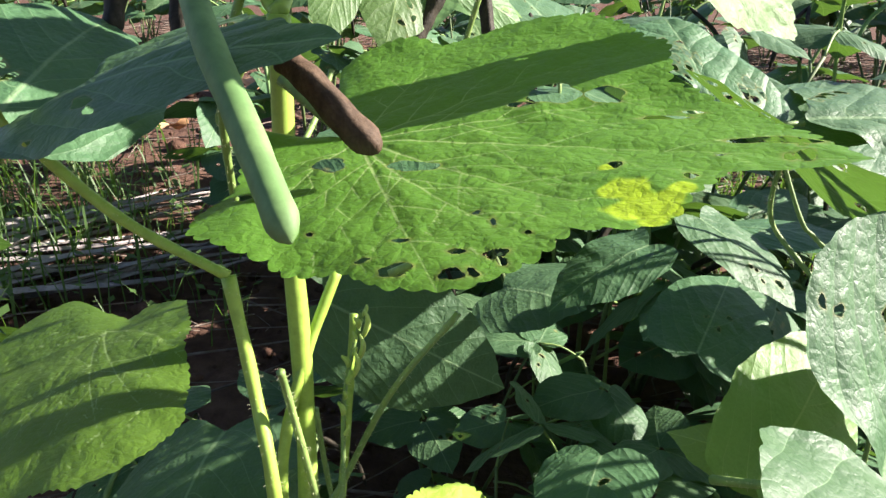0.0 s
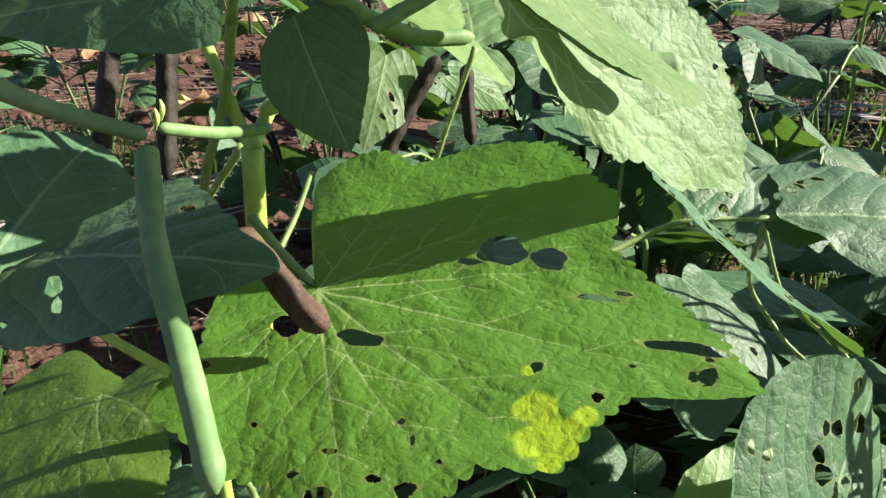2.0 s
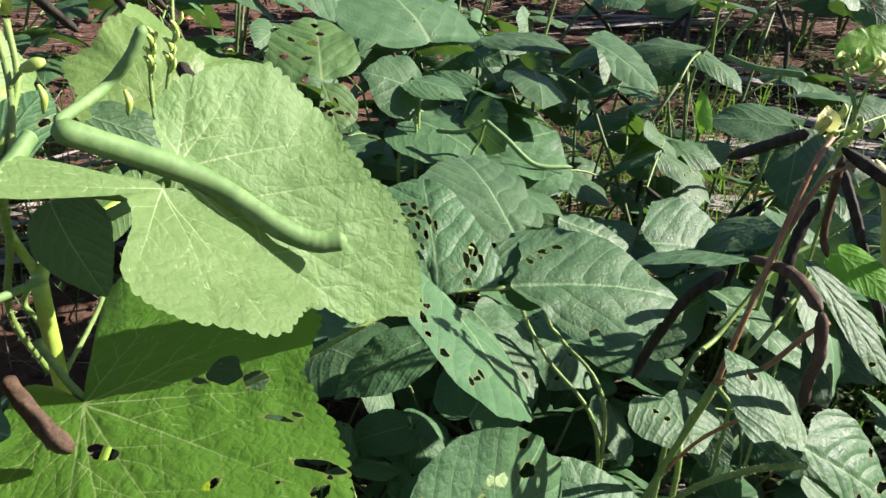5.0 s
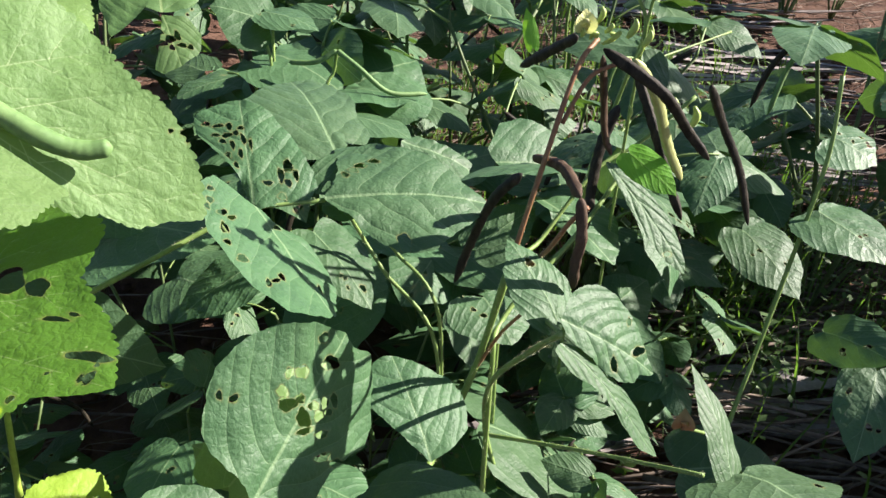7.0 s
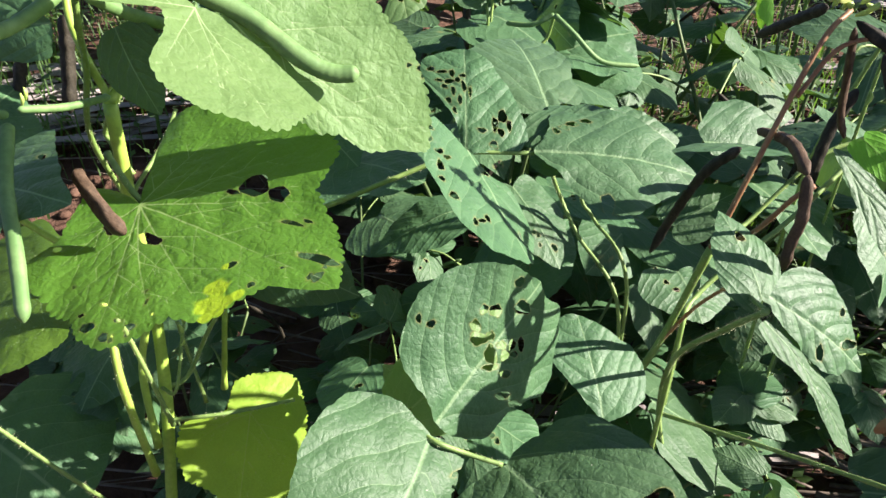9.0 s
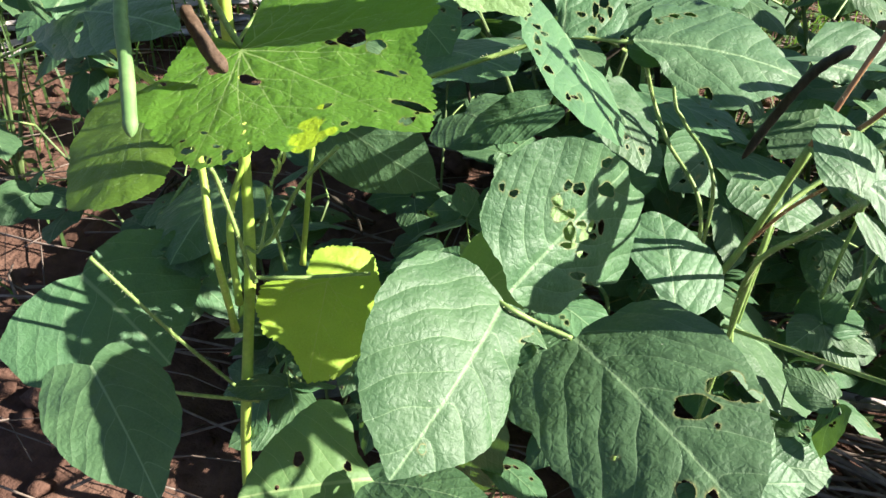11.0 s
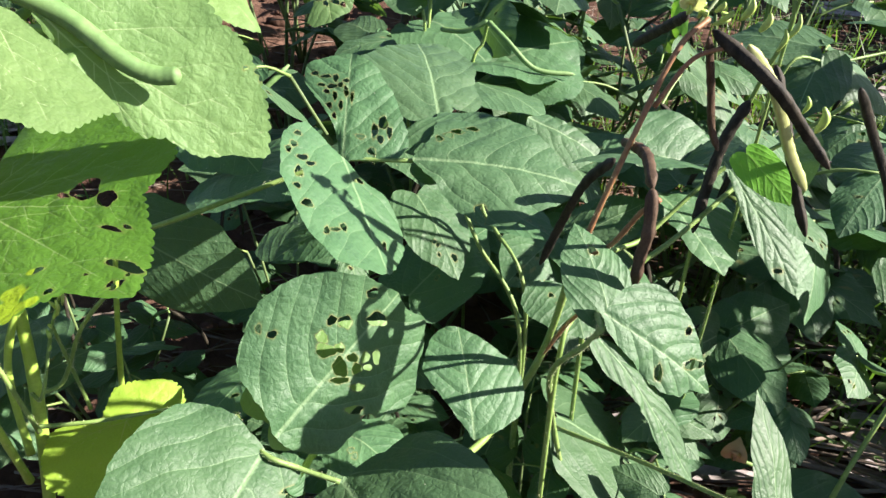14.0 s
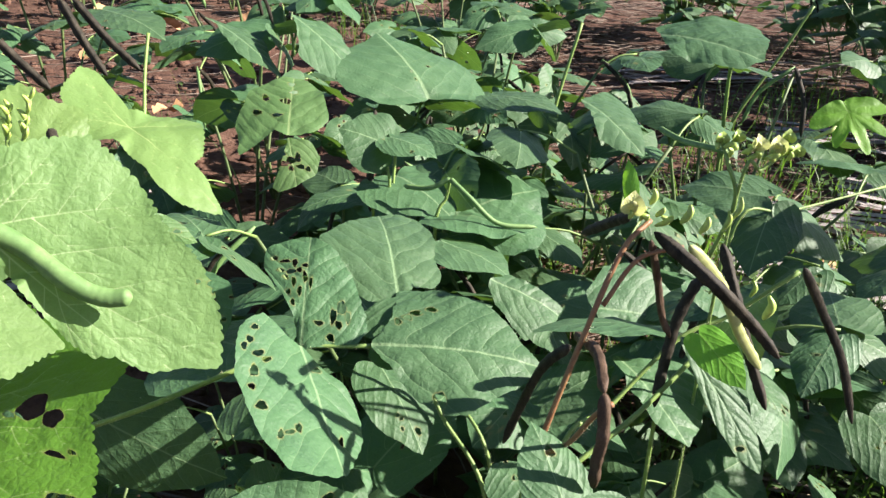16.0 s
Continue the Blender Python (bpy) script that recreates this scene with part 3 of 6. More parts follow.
def litter():
    """Dry stalks strewn over the soil."""
    rng = random.Random(5)
    verts, faces = [], []
    for _ in range(7500):
        x, y = rng.uniform(-1.2, 2.6), rng.uniform(0.15, 4.8)
        if rng.random() > (0.9 if x > 0.35 or y < 0.7 else 0.4):
            continue
        a = rng.gauss(0.15, 0.35) if rng.random() < 0.75 else rng.uniform(0, 3.1)
        l = rng.uniform(0.05, 0.26)
        z = rise(x, y) + rng.uniform(0.004, 0.035)
        tilt = rng.gauss(0, 0.05)
        d = Vector((math.cos(a), math.sin(a), tilt)) * l
        b = Vector((x, y, z))
        mid = b + d * 0.5 + Vector((rng.gauss(0, 0.006), rng.gauss(0, 0.006), rng.gauss(0, 0.004)))
        r = rng.uniform(0.0006, 0.0022)
        v, f = tube_data([b, mid, b + d], lambda s: r * (1 - 0.4 * s), 5, rng.uniform(0.4, 1))
        k = len(verts)
        verts += v
        faces += [tuple(i + k for i in q) for q in f]
    for _ in range(420):
        x, y = rng.uniform(0.45, 1.15), rng.uniform(0.28, 1.0)
        a, l = rng.gauss(-0.25, 0.3), rng.uniform(0.12, 0.34)
        b = Vector((x, y, rise(x, y) + rng.uniform(0.008, 0.05)))
        d = Vector((math.cos(a), math.sin(a), rng.gauss(0, 0.06))) * l
        r = rng.uniform(0.0014, 0.0040)
        v, f = tube_data([b, b + d * 0.5 + Vector((0, 0, rng.uniform(0, 0.008))), b + d], lambda s: r * (1 - 0.4 * s), 6, rng.uniform(0.4, 0.9))
        k = len(verts)
        verts += v
        faces += [tuple(i + k for i in q) for q in f]
    me = mesh_of("straw", verts, faces)
    me.materials.append(SKIN["straw"])
    tagged(new("straw_litter", me), "grey-brown dry stalks strewn over the soil", "straw", kind="stuff")


litter()


def clods():
    """Crumbs and clods of soil."""
    rng = random.Random(8)
    verts, faces = [], []
    ico = [(0, 0, 1), (0.89, 0, 0.45), (0.28, 0.85, 0.45), (-0.72, 0.53, 0.45), (-0.72, -0.53, 0.45), (0.28, -0.85, 0.45),
           (0.72, 0.53, -0.45), (-0.28, 0.85, -0.45), (-0.89, 0, -0.45), (-0.28, -0.85, -0.45), (0.72, -0.53, -0.45), (0, 0, -1)]
    tris = [(0, 1, 2), (0, 2, 3), (0, 3, 4), (0, 4, 5), (0, 5, 1), (1, 6, 2), (2, 7, 3), (3, 8, 4), (4, 9, 5), (5, 10, 1),
            (2, 6, 7), (3, 7, 8), (4, 8, 9), (5, 9, 10), (1, 10, 6), (11, 7, 6), (11, 8, 7), (11, 9, 8), (11, 10, 9), (11, 6, 10)]
    for _ in range(6500):
        x, y = rng.uniform(-1.6, 1.7), rng.uniform(0.1, 3.6)
        r = rng.uniform(0.004, 0.011) * (2.4 if rng.random() < 0.06 else 1)
        sq = (r * rng.uniform(0.7, 1.4), r * rng.uniform(0.7, 1.4), r * rng.uniform(0.5, 0.9))
        a = rng.uniform(0, 6.3)
        z = rise(x, y) + r * 0.3
        k = len(verts)
        for vx, vy, vz in ico:
            f = rng.uniform(0.75, 1.25)
            px, py = vx * sq[0] * f, vy * sq[1] * f
            verts.append((x + px * math.cos(a) - py * math.sin(a), y + px * math.sin(a) + py * math.cos(a), z + vz * sq[2] * f))
        faces += [(p + k, q + k, w + k) for p, q, w in tris]
    me = mesh_of("clods", verts, faces)
    me.materials.append(SKIN["soil"])
    tagged(new("soil_clods", me), "crumbly reddish-brown clods of soil", "soil", kind="stuff")


clods()


def dry_leaf(x, y, l, turn, tilt):
    me = blade("bean", l, l * 0.34, int(x * 977 + y * 331) % 9000, (60, 12), arch=0.12, droop=-0.5, wave=0.12, quilt=0.001)
    me.materials.append(SKIN["dry"])
    ob = tagged(new("dry_leaf", me), "curled tan dry leaf lying on the soil", "dry leaf", "dry leaves on the soil")
    ob.matrix_basis = pose(x, y, rise(x, y) + 0.018, tilt, -6, turn)


for x, y, l, turn in ((-0.62, 2.72, 0.16, 200), (-0.42, 2.75, 0.12, 20), (-0.25, 2.35, 0.10, 120), (0.02, 2.6, 0.10, 300), (-0.75, 2.3, 0.09, 45), (0.50, 0.50, 0.05, 30),
                      (0.70, 0.72, 0.06, 130), (0.06, 0.55, 0.05, 80), (1.0, 1.35, 0.10, 10), (-0.35, 1.9, 0.09, 260), (-0.9, 2.8, 0.12, 100)):
    dry_leaf(x, y, l, turn, 12)


def frond(x, y, turn, n, l, seed):
    """A fallen dry palm leaf: long grey strips side by side."""
    rng = random.Random(seed)
    ob = thing("dry_frond", (x, y, rise(x, y)), "fallen grey dry palm leaf lying on the soil", "dry frond", "dry fronds")
    for i in range(n):
        a = radians(turn + rng.gauss(0, 3.5))
        off = (i - n / 2) * 0.019
        b = Vector((x - math.sin(a) * off, y + math.cos(a) * off, rise(x, y) + 0.02 + rng.uniform(0, 0.02)))
        d = Vector((math.cos(a), math.sin(a), rng.uniform(-0.02, 0.06))) * l * rng.uniform(0.75, 1.1)
        w = rng.uniform(0.008, 0.014)
        side = Vector((-math.sin(a), math.cos(a), 0)) * w
        verts, faces = [], []
        for k in range(7):
            q = b + d * (k / 6) + Vector((0, 0, 0.012 * math.sin(k * 0.9 + seed + i)))
            f = 1 - 0.75 * (k / 6) ** 2
            verts += [q - side * f, q + Vector((0, 0, -0.004)), q + side * f]
            if k:
                c = 3 * k
                faces += [(c - 3, c - 2, c + 1, c), (c - 2, c - 1, c + 2, c + 1)]
        part("strip", mesh_of("strip", verts, faces), SKIN["frond"], ob)


for i, (x, y, turn, n, l) in enumerate(((-0.62, 1.16, 28, 9, 0.55), (-0.50, 1.05, 20, 8, 0.5), (-0.75, 0.85, 40, 7, 0.5), (0.85, 1.34, -24, 10, 0.6), (1.0, 1.62, -28, 8, 0.6), (0.35, 0.60, 10, 5, 0.3),
                                        (1.2, 2.1, -15, 9, 0.7), (1.05, 1.22, -30, 9, 0.6), (1.25, 1.75, -20, 10, 0.7), (0.78, 0.66, -12, 5, 0.34), (-0.02, 0.50, 15, 5, 0.3), (0.9, 2.6, 5, 9, 0.8))):
    frond(x, y, turn, n, l, i)

# ---- plants ----
mallow = thing("mallow_plant", (0.09, 0.33, rise(0.09, 0.33)), "lobed green weed with toothed insect-eaten leaves among the beans", "plant")
bean_left = thing("bean_plant", (0.08, 0.40, rise(0.08, 0.40)), "bean plant with smooth green pods and a yellow flower", "plant", "bean plants")
bean_mid = thing("bean_plant", (0.30, 0.42, rise(0.30, 0.42)), "low bean plant with broad blue-green insect-eaten leaves", "plant", "bean plants")
bean_right = thing("bean_plant", (0.42, 0.44, rise(0.42, 0.44)), "bean plant with dry black pods and cream flowers on reddish stalks", "plant", "bean plants")
bean_back = thing("bean_plant", (0.45, 0.95, rise(0.45, 0.95)), "bean plant with a hanging green pod behind the others", "plant", "bean plants")
mallow_back = thing("bean_plant", (0.05, 0.72, rise(0.05, 0.72)), "bean plant with long dry black pods over bare soil", "plant", "bean plants")

# lobed plant
leaf(mallow, "mallow", (0.102, 0.323, 0.511), (0.207, 0.254, 0.522), (-0.189, -0.132, 0.973), 0.096, role="hero", arch=0, droop=0, bow=(-0.02, 0.24, 0.72), core=(0.0, 0.0),
     edge=[28.6, 28.3, 28.5, 29.1, 30.3, 31.7, 32.2, 33.2, 34.9, 37.9, 52.7, 59.2, 60.5, 63, 65.3, 71.1, 74.5, 87.8, 97.2, 95.3, 91.2, 101.5, 99.6, 101.9, 124, 115.7, 105.4, 94.6, 88, 92.1, 97.5, 96.9, 99.7, 100.6, 94.1, 89, 79.5, 72.8, 77.9, 79.4, 77.3, 68.9, 8.2, 5.9, 4.7, 4, 11.4, 23.7],
     gaps=[(50.8, -64.2, 3.5, 2.3, 180), (63.2, -64.7, 2.8, 1.8, 140), (67.1, -63.9, 1.9, 0.9, 131), (67.8, -56, 2.6, 1.9, 141), (70.3, -58.8, 1.7, 0.9, 129), (59.5, -55.7, 1.6, 1.1, -176), (44.9, -52.2, 1.7, 1, -173), (41.2, -60.8, 1.7, 0.8, -166), (55.4, -38.5, 1.1, 0.8, 172), (61.2, -42.8, 1.7, 0.5, 124), (70.4, -46.7, 0.7, 0.5, -180), (76.2, -9.9, 2.4, 1.4, 119), (96.8, -1.2, 0.9, 0.7, 115), (93.6, -15.4, 1.7, 1.4, 120), (106.1, 10.4, 9.2, 2.6, -169), (113.5, 1.6, 2.6, 2.3, 103), (110.5, 0.4, 2.2, 0.9, 104), (112.4, 7.6, 1.1, 0.9, -170), (45.5, 34.1, 8.6, 6, 160), (60.6, 34.3, 5.4, 4, 156), (38.5, 26, 4.4, 1.3, -174), (2.7, -17.7, 5.8, 3.5, 162), (26.5, -14.9, 6.2, 3.3, -176), (-7.7, -40.2, 2.8, 1.6, 166), (79, 22.8, 5, 1.4, -172), (20.9, -51.4, 1.1, 0.6, 148), (85.1, 27, 2.6, 0.9, -172)],
     mains=[(0, 0.126), (26, 0.09), (52, 0.081), (97, 0.057), (-48, 0.098), (-86, 0.048), (-34, 0.09), (-22, 0.099)],
     yellow=[(0.0751, -0.0119, 0.0021), (0.087, -0.0318, 0.0059), (0.0915, -0.0293, 0.0043), (0.0937, -0.0224, 0.0028), (0.0821, -0.0236, 0.0048), (0.0913, -0.0373, 0.0033), (0.096, -0.0329, 0.0024)])
leaf(mallow, "mallow", (0.144, 0.337, 0.605), (0.237, 0.343, 0.539), (0.439, -0.713, 0.547), 0.060, role="upper", arch=0, droop=0, bow=(-0.02, 0.59, -0.21), core=(28.5, 0.0),
     edge=[29.4, 23.9, 20.2, 17.5, 15.6, 14.3, 13.5, 12.9, 12.6, 12.5, 12.6, 13, 13.6, 14.3, 15.3, 16.9, 19.1, 22.5, 27.9, 36, 44.3, 48.7, 63.8, 71.9, 85.4, 81.2, 76, 70.5, 65.9, 60.9, 54.3, 51.9, 51.1, 52.2, 53.6, 55.2, 56, 58.5, 60.8, 58.4, 56.6, 54.6, 53.1, 52.5, 50.8, 47.9, 42.8, 36.3],
     gaps=[(90.9, 29.5, 1.4, 1, -146), (85.9, 27.5, 1.1, 0.9, -136), (94, 27.4, 1.2, 0.8, 112), (83.5, 35.8, 1, 0.8, 104)],
     mains=[(0, 0.114), (43, 0.068), (85, 0.048), (108, 0.034), (-10, 0.087)])
leaf(mallow, "mallow", (0.147, 0.308, 0.611), (0.182, 0.265, 0.583), (0.502, -0.141, 0.853), 0.051, role="flap", arch=0, droop=0, core=(0.0, 0.0),
     edge=[2.1, 2.4, 2.7, 3.2, 4.1, 5.3, 6.6, 8.8, 13.7, 40.9, 46, 48.2, 50.4, 18.6, 16.6, 17.7, 19.3, 24.3, 43.2, 49.6, 52.7, 54.9, 55.6, 57.8, 62, 63.4, 61.4, 60, 59.5, 33.4, 17.8, 12.8, 10.2, 8.5, 5.3, 3.9, 3.1, 2.7, 2.3, 2.1, 2, 1.9, 1.8, 1.8, 1.8, 1.8, 1.9, 2],
     mains=[(-13, 0.055), (3, 0.06), (-95, 0.047), (-40, 0.046)])
leaf(mallow, "mallow", (-0.013, 0.423, 0.406), (0.029, 0.304, 0.414), (-0.301, -0.040, 0.953), 0.055, role="low", arch=0.05, droop=0.1, core=(56.6, 0.0),
     edge=[86.7, 118.7, 121.5, 118.9, 110, 88.5, 75, 66.1, 60, 55.1, 50.9, 48.1, 46.3, 45.4, 45.3, 45.9, 47.4, 49.9, 53.7, 59.1, 61.8, 63.7, 66.8, 71.6, 71, 67.2, 62.5, 58.5, 49.9, 44, 39.4, 36.2, 34.1, 32.9, 32.4, 32.5, 33.2, 34.5, 36.2, 37.9, 40.6, 44.5, 50.1, 58.1, 62.5, 68.9, 75.2, 70],
     mains=[(0, 0.126), (-112, 0.06), (22, 0.077), (-23, 0.093), (8, 0.117)])
leaf(mallow, "mallow", (0.128, 0.359, 0.335), (0.136, 0.288, 0.318), (0.224, -0.209, 0.952), 0.041, role="yellow", arch=0.05, droop=0.1, core=(7.3, 0.0),
     edge=[36.3, 34.1, 32.3, 31.1, 26.7, 22.6, 19.9, 18.1, 16.8, 18.9, 22.1, 27.4, 36.7, 41.1, 42.1, 44, 46.9, 47.9, 49.4, 52, 50.5, 49.8, 51.6, 57.8, 66.9, 64.5, 63, 58.5, 54, 50.9, 48.9, 44.6, 41, 38.6, 37.1, 36.2, 36, 36.5, 37.6, 38.5, 39.4, 41, 43.4, 46.1, 45.6, 43.1, 39.8, 37.6],
     mains=[(0, 0.072), (-51, 0.046), (147, 0.033), (34, 0.051)])
leaf(mallow, "mallow", (0.111, 0.571, 0.576), (0.183, 0.531, 0.534), (0.364, -0.287, 0.886), 0.050, role="young", arch=0.05, droop=0.1, core=(4.6, 0.0),
     edge=[64.8, 60.8, 58.3, 54.5, 47.7, 43.2, 42.9, 43.4, 44.7, 41.7, 31.8, 26, 22.3, 19.9, 20.4, 21.3, 22.8, 25, 28.1, 32.8, 40.2, 61, 75.1, 82.7, 89, 67.7, 49.3, 48.7, 48.9, 48, 46.9, 46.6, 47.2, 48.6, 50.9, 44.7, 39.5, 35.9, 31.3, 28, 25.8, 24.3, 23.3, 22.8, 24, 39.5, 66.4, 70.7],
     mains=[(0, 0.093), (66, 0.051), (172, 0.061), (-134, 0.041)])
leaf(mallow, "mallow", (0.060, 0.397, 0.617), (0.043, 0.398, 0.649), (0.488, -0.362, 0.794), 0.024, role='young')
leaf(mallow, "mallow", (0.113, 0.438, 0.600), (0.095, 0.472, 0.630), (0.238, -0.558, 0.795), 0.021, role='young')
# bean plant with green pods
leaf(bean_left, "bean", (-0.004, 0.335, 0.508), (0.100, 0.270, 0.543), (-0.420, -0.200, 0.885), 0.038, role="shade_a", arch=0.05, droop=0.1, core=(53.7, 0.0),
     edge=[28.4, 54.2, 41.7, 35.1, 31.5, 29.2, 27.5, 27.1, 28, 30.1, 33, 38.4, 45.8, 52.8, 61.9, 74, 57, 48, 42.9, 40.2, 39.3, 40.3, 23, 17.6, 14.8, 13.2, 12.5, 12.3, 14.5, 18.8],
     gaps=[(62.8, -10.9, 5.4, 2.5, 152), (72, -17.4, 3.6, 1.4, 141), (86.1, 19.1, 2.6, 1.4, 160), (52.7, -22.2, 1.9, 0.8, 170)])
leaf(bean_left, "bean", (0.080, 0.324, 0.596), (0.008, 0.335, 0.584), (-0.200, -0.899, 0.390), 0.019, role="plain", arch=0.05, droop=0.1, core=(31.1, 0.0),
     edge=[31.9, 28, 25.9, 23.5, 22.3, 17.6, 11, 10.2, 9.9, 10.1, 10.7, 12, 14.3, 18.8, 27.2, 43, 27.6, 20.8, 17.3, 14.8, 13.4, 12.7, 12.7, 13.2, 14.3, 16.2, 19.5, 25.9, 32.6, 32.7])
leaf(bean_left, "bean", (0.095, 0.349, 0.587), (0.111, 0.345, 0.548), (-0.098, -0.994, 0.041), 0.019, role="plain", arch=0.05, droop=0.1, core=(17.9, 0.0),
     edge=[17.9, 18, 18.2, 17.8, 17.9, 17, 16.9, 17.5, 16.7, 16.5, 16.9, 17.5, 18.3, 19.9, 22, 24.3, 21.7, 18.4, 16.6, 15.6, 15.4, 15.4, 16.2, 17.8, 19.2, 20.4, 21.3, 21, 20.2, 18.5])
leaf(bean_left, "bean", (0.080, 0.351, 0.606), (0.088, 0.388, 0.618), (0.231, -0.365, 0.902), 0.012, role='plain')
leaf(bean_left, "bean", (0.103, 0.389, 0.606), (0.134, 0.391, 0.592), (0.351, -0.627, 0.696), 0.011, role='plain')
leaf(bean_left, "bean", (0.043, 0.388, 0.622), (0.066, 0.410, 0.598), (0.723, 0.002, 0.691), 0.018, role='plain')
leaf(bean_left, "bean", (-0.046, 0.470, 0.608), (0.013, 0.448, 0.597), (0.125, -0.178, 0.976), 0.032, role='plain')
leaf(bean_left, "bean", (-0.065, 0.460, 0.605), (-0.031, 0.453, 0.599), (0.162, 0.055, 0.985), 0.025, role='plain')
leaf(bean_left, "bean", (0.010, 0.318, 0.520), (0.018, 0.389, 0.538), (0.370, -0.267, 0.890), 0.034, role='plain')
leaf(bean_left, "bean", (0.008, 0.316, 0.520), (-0.008, 0.315, 0.552), (0.792, 0.450, 0.413), 0.014, role='plain')
leaf(bean_left, "bean", (0.119, 0.463, 0.557), (0.110, 0.435, 0.521), (0.250, -0.850, 0.460), 0.017, role="eaten", holes=[(0.020, 0.006, 0.0022, 0.0012, 30), (0.026, 0.009, 0.0016, 0.0010), (0.030, 0.004, 0.0018, 0.0010, 60), (0.037, 0.008, 0.0014, 0.0009)])
leaf(bean_left, "bean", (0.094, 0.444, 0.557), (0.086, 0.420, 0.526), (0.250, -0.850, 0.460), 0.011, role="eaten")
leaf(bean_left, "bean", (0.149, 0.481, 0.545), (0.179, 0.493, 0.527), (0.250, -0.850, 0.460), 0.009, role="eaten", holes=[(0.022, 0.002, 0.0022, 0.0012, 30)])
# bean plant in the middle
leaf(bean_mid, "bean", (0.298, 0.435, 0.494), (0.399, 0.440, 0.481), (0.128, -0.260, 0.957), 0.056, role="tri_r", arch=0.06, droop=0.12, core=(42.8, 0.0),
     edge=[43.9, 39.7, 36.7, 35.6, 35.8, 37.7, 40.6, 43.4, 46.1, 46.7, 43.5, 42.5, 43.8, 47.7, 52.6, 59.2, 52.7, 50.3, 49.6, 48.8, 49.5, 48.3, 49.3, 52.6, 59.1, 60.5, 48.5, 41.8, 39.7, 40.8],
     gaps=[(40.2, -37.9, 6.4, 3.8, 91), (23.6, 28.5, 4.2, 2.2, -175), (13, 19.2, 3.5, 1.7, 94), (33, 33.2, 3.6, 2.2, -169), (18.6, 23.9, 2.7, 2.6, -176)])
leaf(bean_mid, "bean", (0.258, 0.424, 0.497), (0.292, 0.348, 0.471), (0.645, 0.023, 0.764), 0.051, role="tri_l", arch=0, droop=0.05, bow=(0.14, -0.73, -0.43), core=(36.7, 0.0),
     edge=[38.8, 41.7, 58.4, 59, 56.5, 53.6, 51.9, 51.4, 50.3, 51, 53.4, 57.5, 64.4, 60.5, 54.9, 50.6, 44.1, 39.4, 36.7, 35, 33.1, 32.7, 30.9, 29.7, 28.8, 28, 28.3, 29.1, 31.3, 34.4],
     gaps=[(13.8, -33.7, 4.2, 2.2, 118), (17.2, -29.3, 3.7, 1.5, 111), (27.6, -39.8, 4, 2.2, -27), (38.2, -43.1, 2.5, 1.6, 131), (50.1, -40.3, 3.8, 2.4, 131), (4.3, -36.6, 2.8, 1.7, 135), (67.2, -33.8, 2.8, 1.5, -31), (65.2, -28, 3.1, 1.3, 107), (61.5, -21.5, 3.7, 1.7, -27), (63.6, 7.8, 3.6, 1.5, -32), (14.7, 6.9, 4.8, 1.5, 112), (-5.5, -31.9, 2.7, 1.5, 125), (10.4, -41.5, 3.6, 1.6, -20)])
leaf(bean_mid, "bean", (0.256, 0.430, 0.493), (0.251, 0.498, 0.531), (0.038, -0.483, 0.875), 0.040, role="tri_u", arch=0.05, droop=0.1, core=(32.7, 0.0),
     edge=[33.7, 33.4, 34.6, 38.1, 43.6, 43.3, 39.4, 34.4, 32.3, 31.7, 32.5, 33, 35.1, 39.4, 42.1, 46, 46.2, 46.5, 45.9, 37.2, 23.9, 16.7, 13.4, 12, 11.4, 11.2, 11.6, 12.5, 14.3, 20.1],
     gaps=[(62, 21.6, 2.5, 1.4, -98), (59.3, 14.3, 2.8, 1.4, -94), (57.8, 8.2, 2.7, 1.7, -171), (51.1, 10, 3.1, 1.7, -93), (52.2, 16.4, 2.1, 1.3, -97), (46.8, 1, 3.8, 1.4, 5), (43.4, 7.6, 2.9, 1.4, -174), (46.9, 13, 1.8, 1.6, -129), (36.5, 3.6, 2.8, 1.4, 6), (28.6, 7, 2.3, 1.3, -173), (42.7, -2.8, 3.3, 1, 4), (36.5, 10.4, 2, 1.4, -170), (52, 4.8, 2.2, 1.4, 8), (55.5, 1.7, 2.1, 1.3, 88), (25.8, -22.5, 3.8, 3, -1), (19.9, -17.7, 4.4, 2, 3), (19.8, -26.5, 3.3, 1.7, 1), (14.3, -21.3, 2.5, 2, 0), (15.1, -9.6, 2.7, 1.4, 92), (6.3, -16.7, 2.4, 2, 2)])
leaf(bean_mid, "bean", (0.309, 0.480, 0.496), (0.286, 0.587, 0.512), (0.286, -0.078, 0.955), 0.053, role="plain", arch=0.05, droop=0.1, core=(46.5, 0.0),
     edge=[47.5, 37, 31.4, 32.5, 37.1, 36.9, 37.4, 36.7, 35.8, 36.8, 41.9, 51.4, 62.7, 73.7, 70.7, 63.5, 56.6, 50.7, 47.9, 47.1, 47.6, 50.3, 51, 46, 43.7, 43.3, 44.4, 47.7, 50.2, 47.8])
leaf(bean_mid, "bean", (0.298, 0.448, 0.490), (0.370, 0.486, 0.494), (0.137, -0.349, 0.927), 0.026, role='plain')
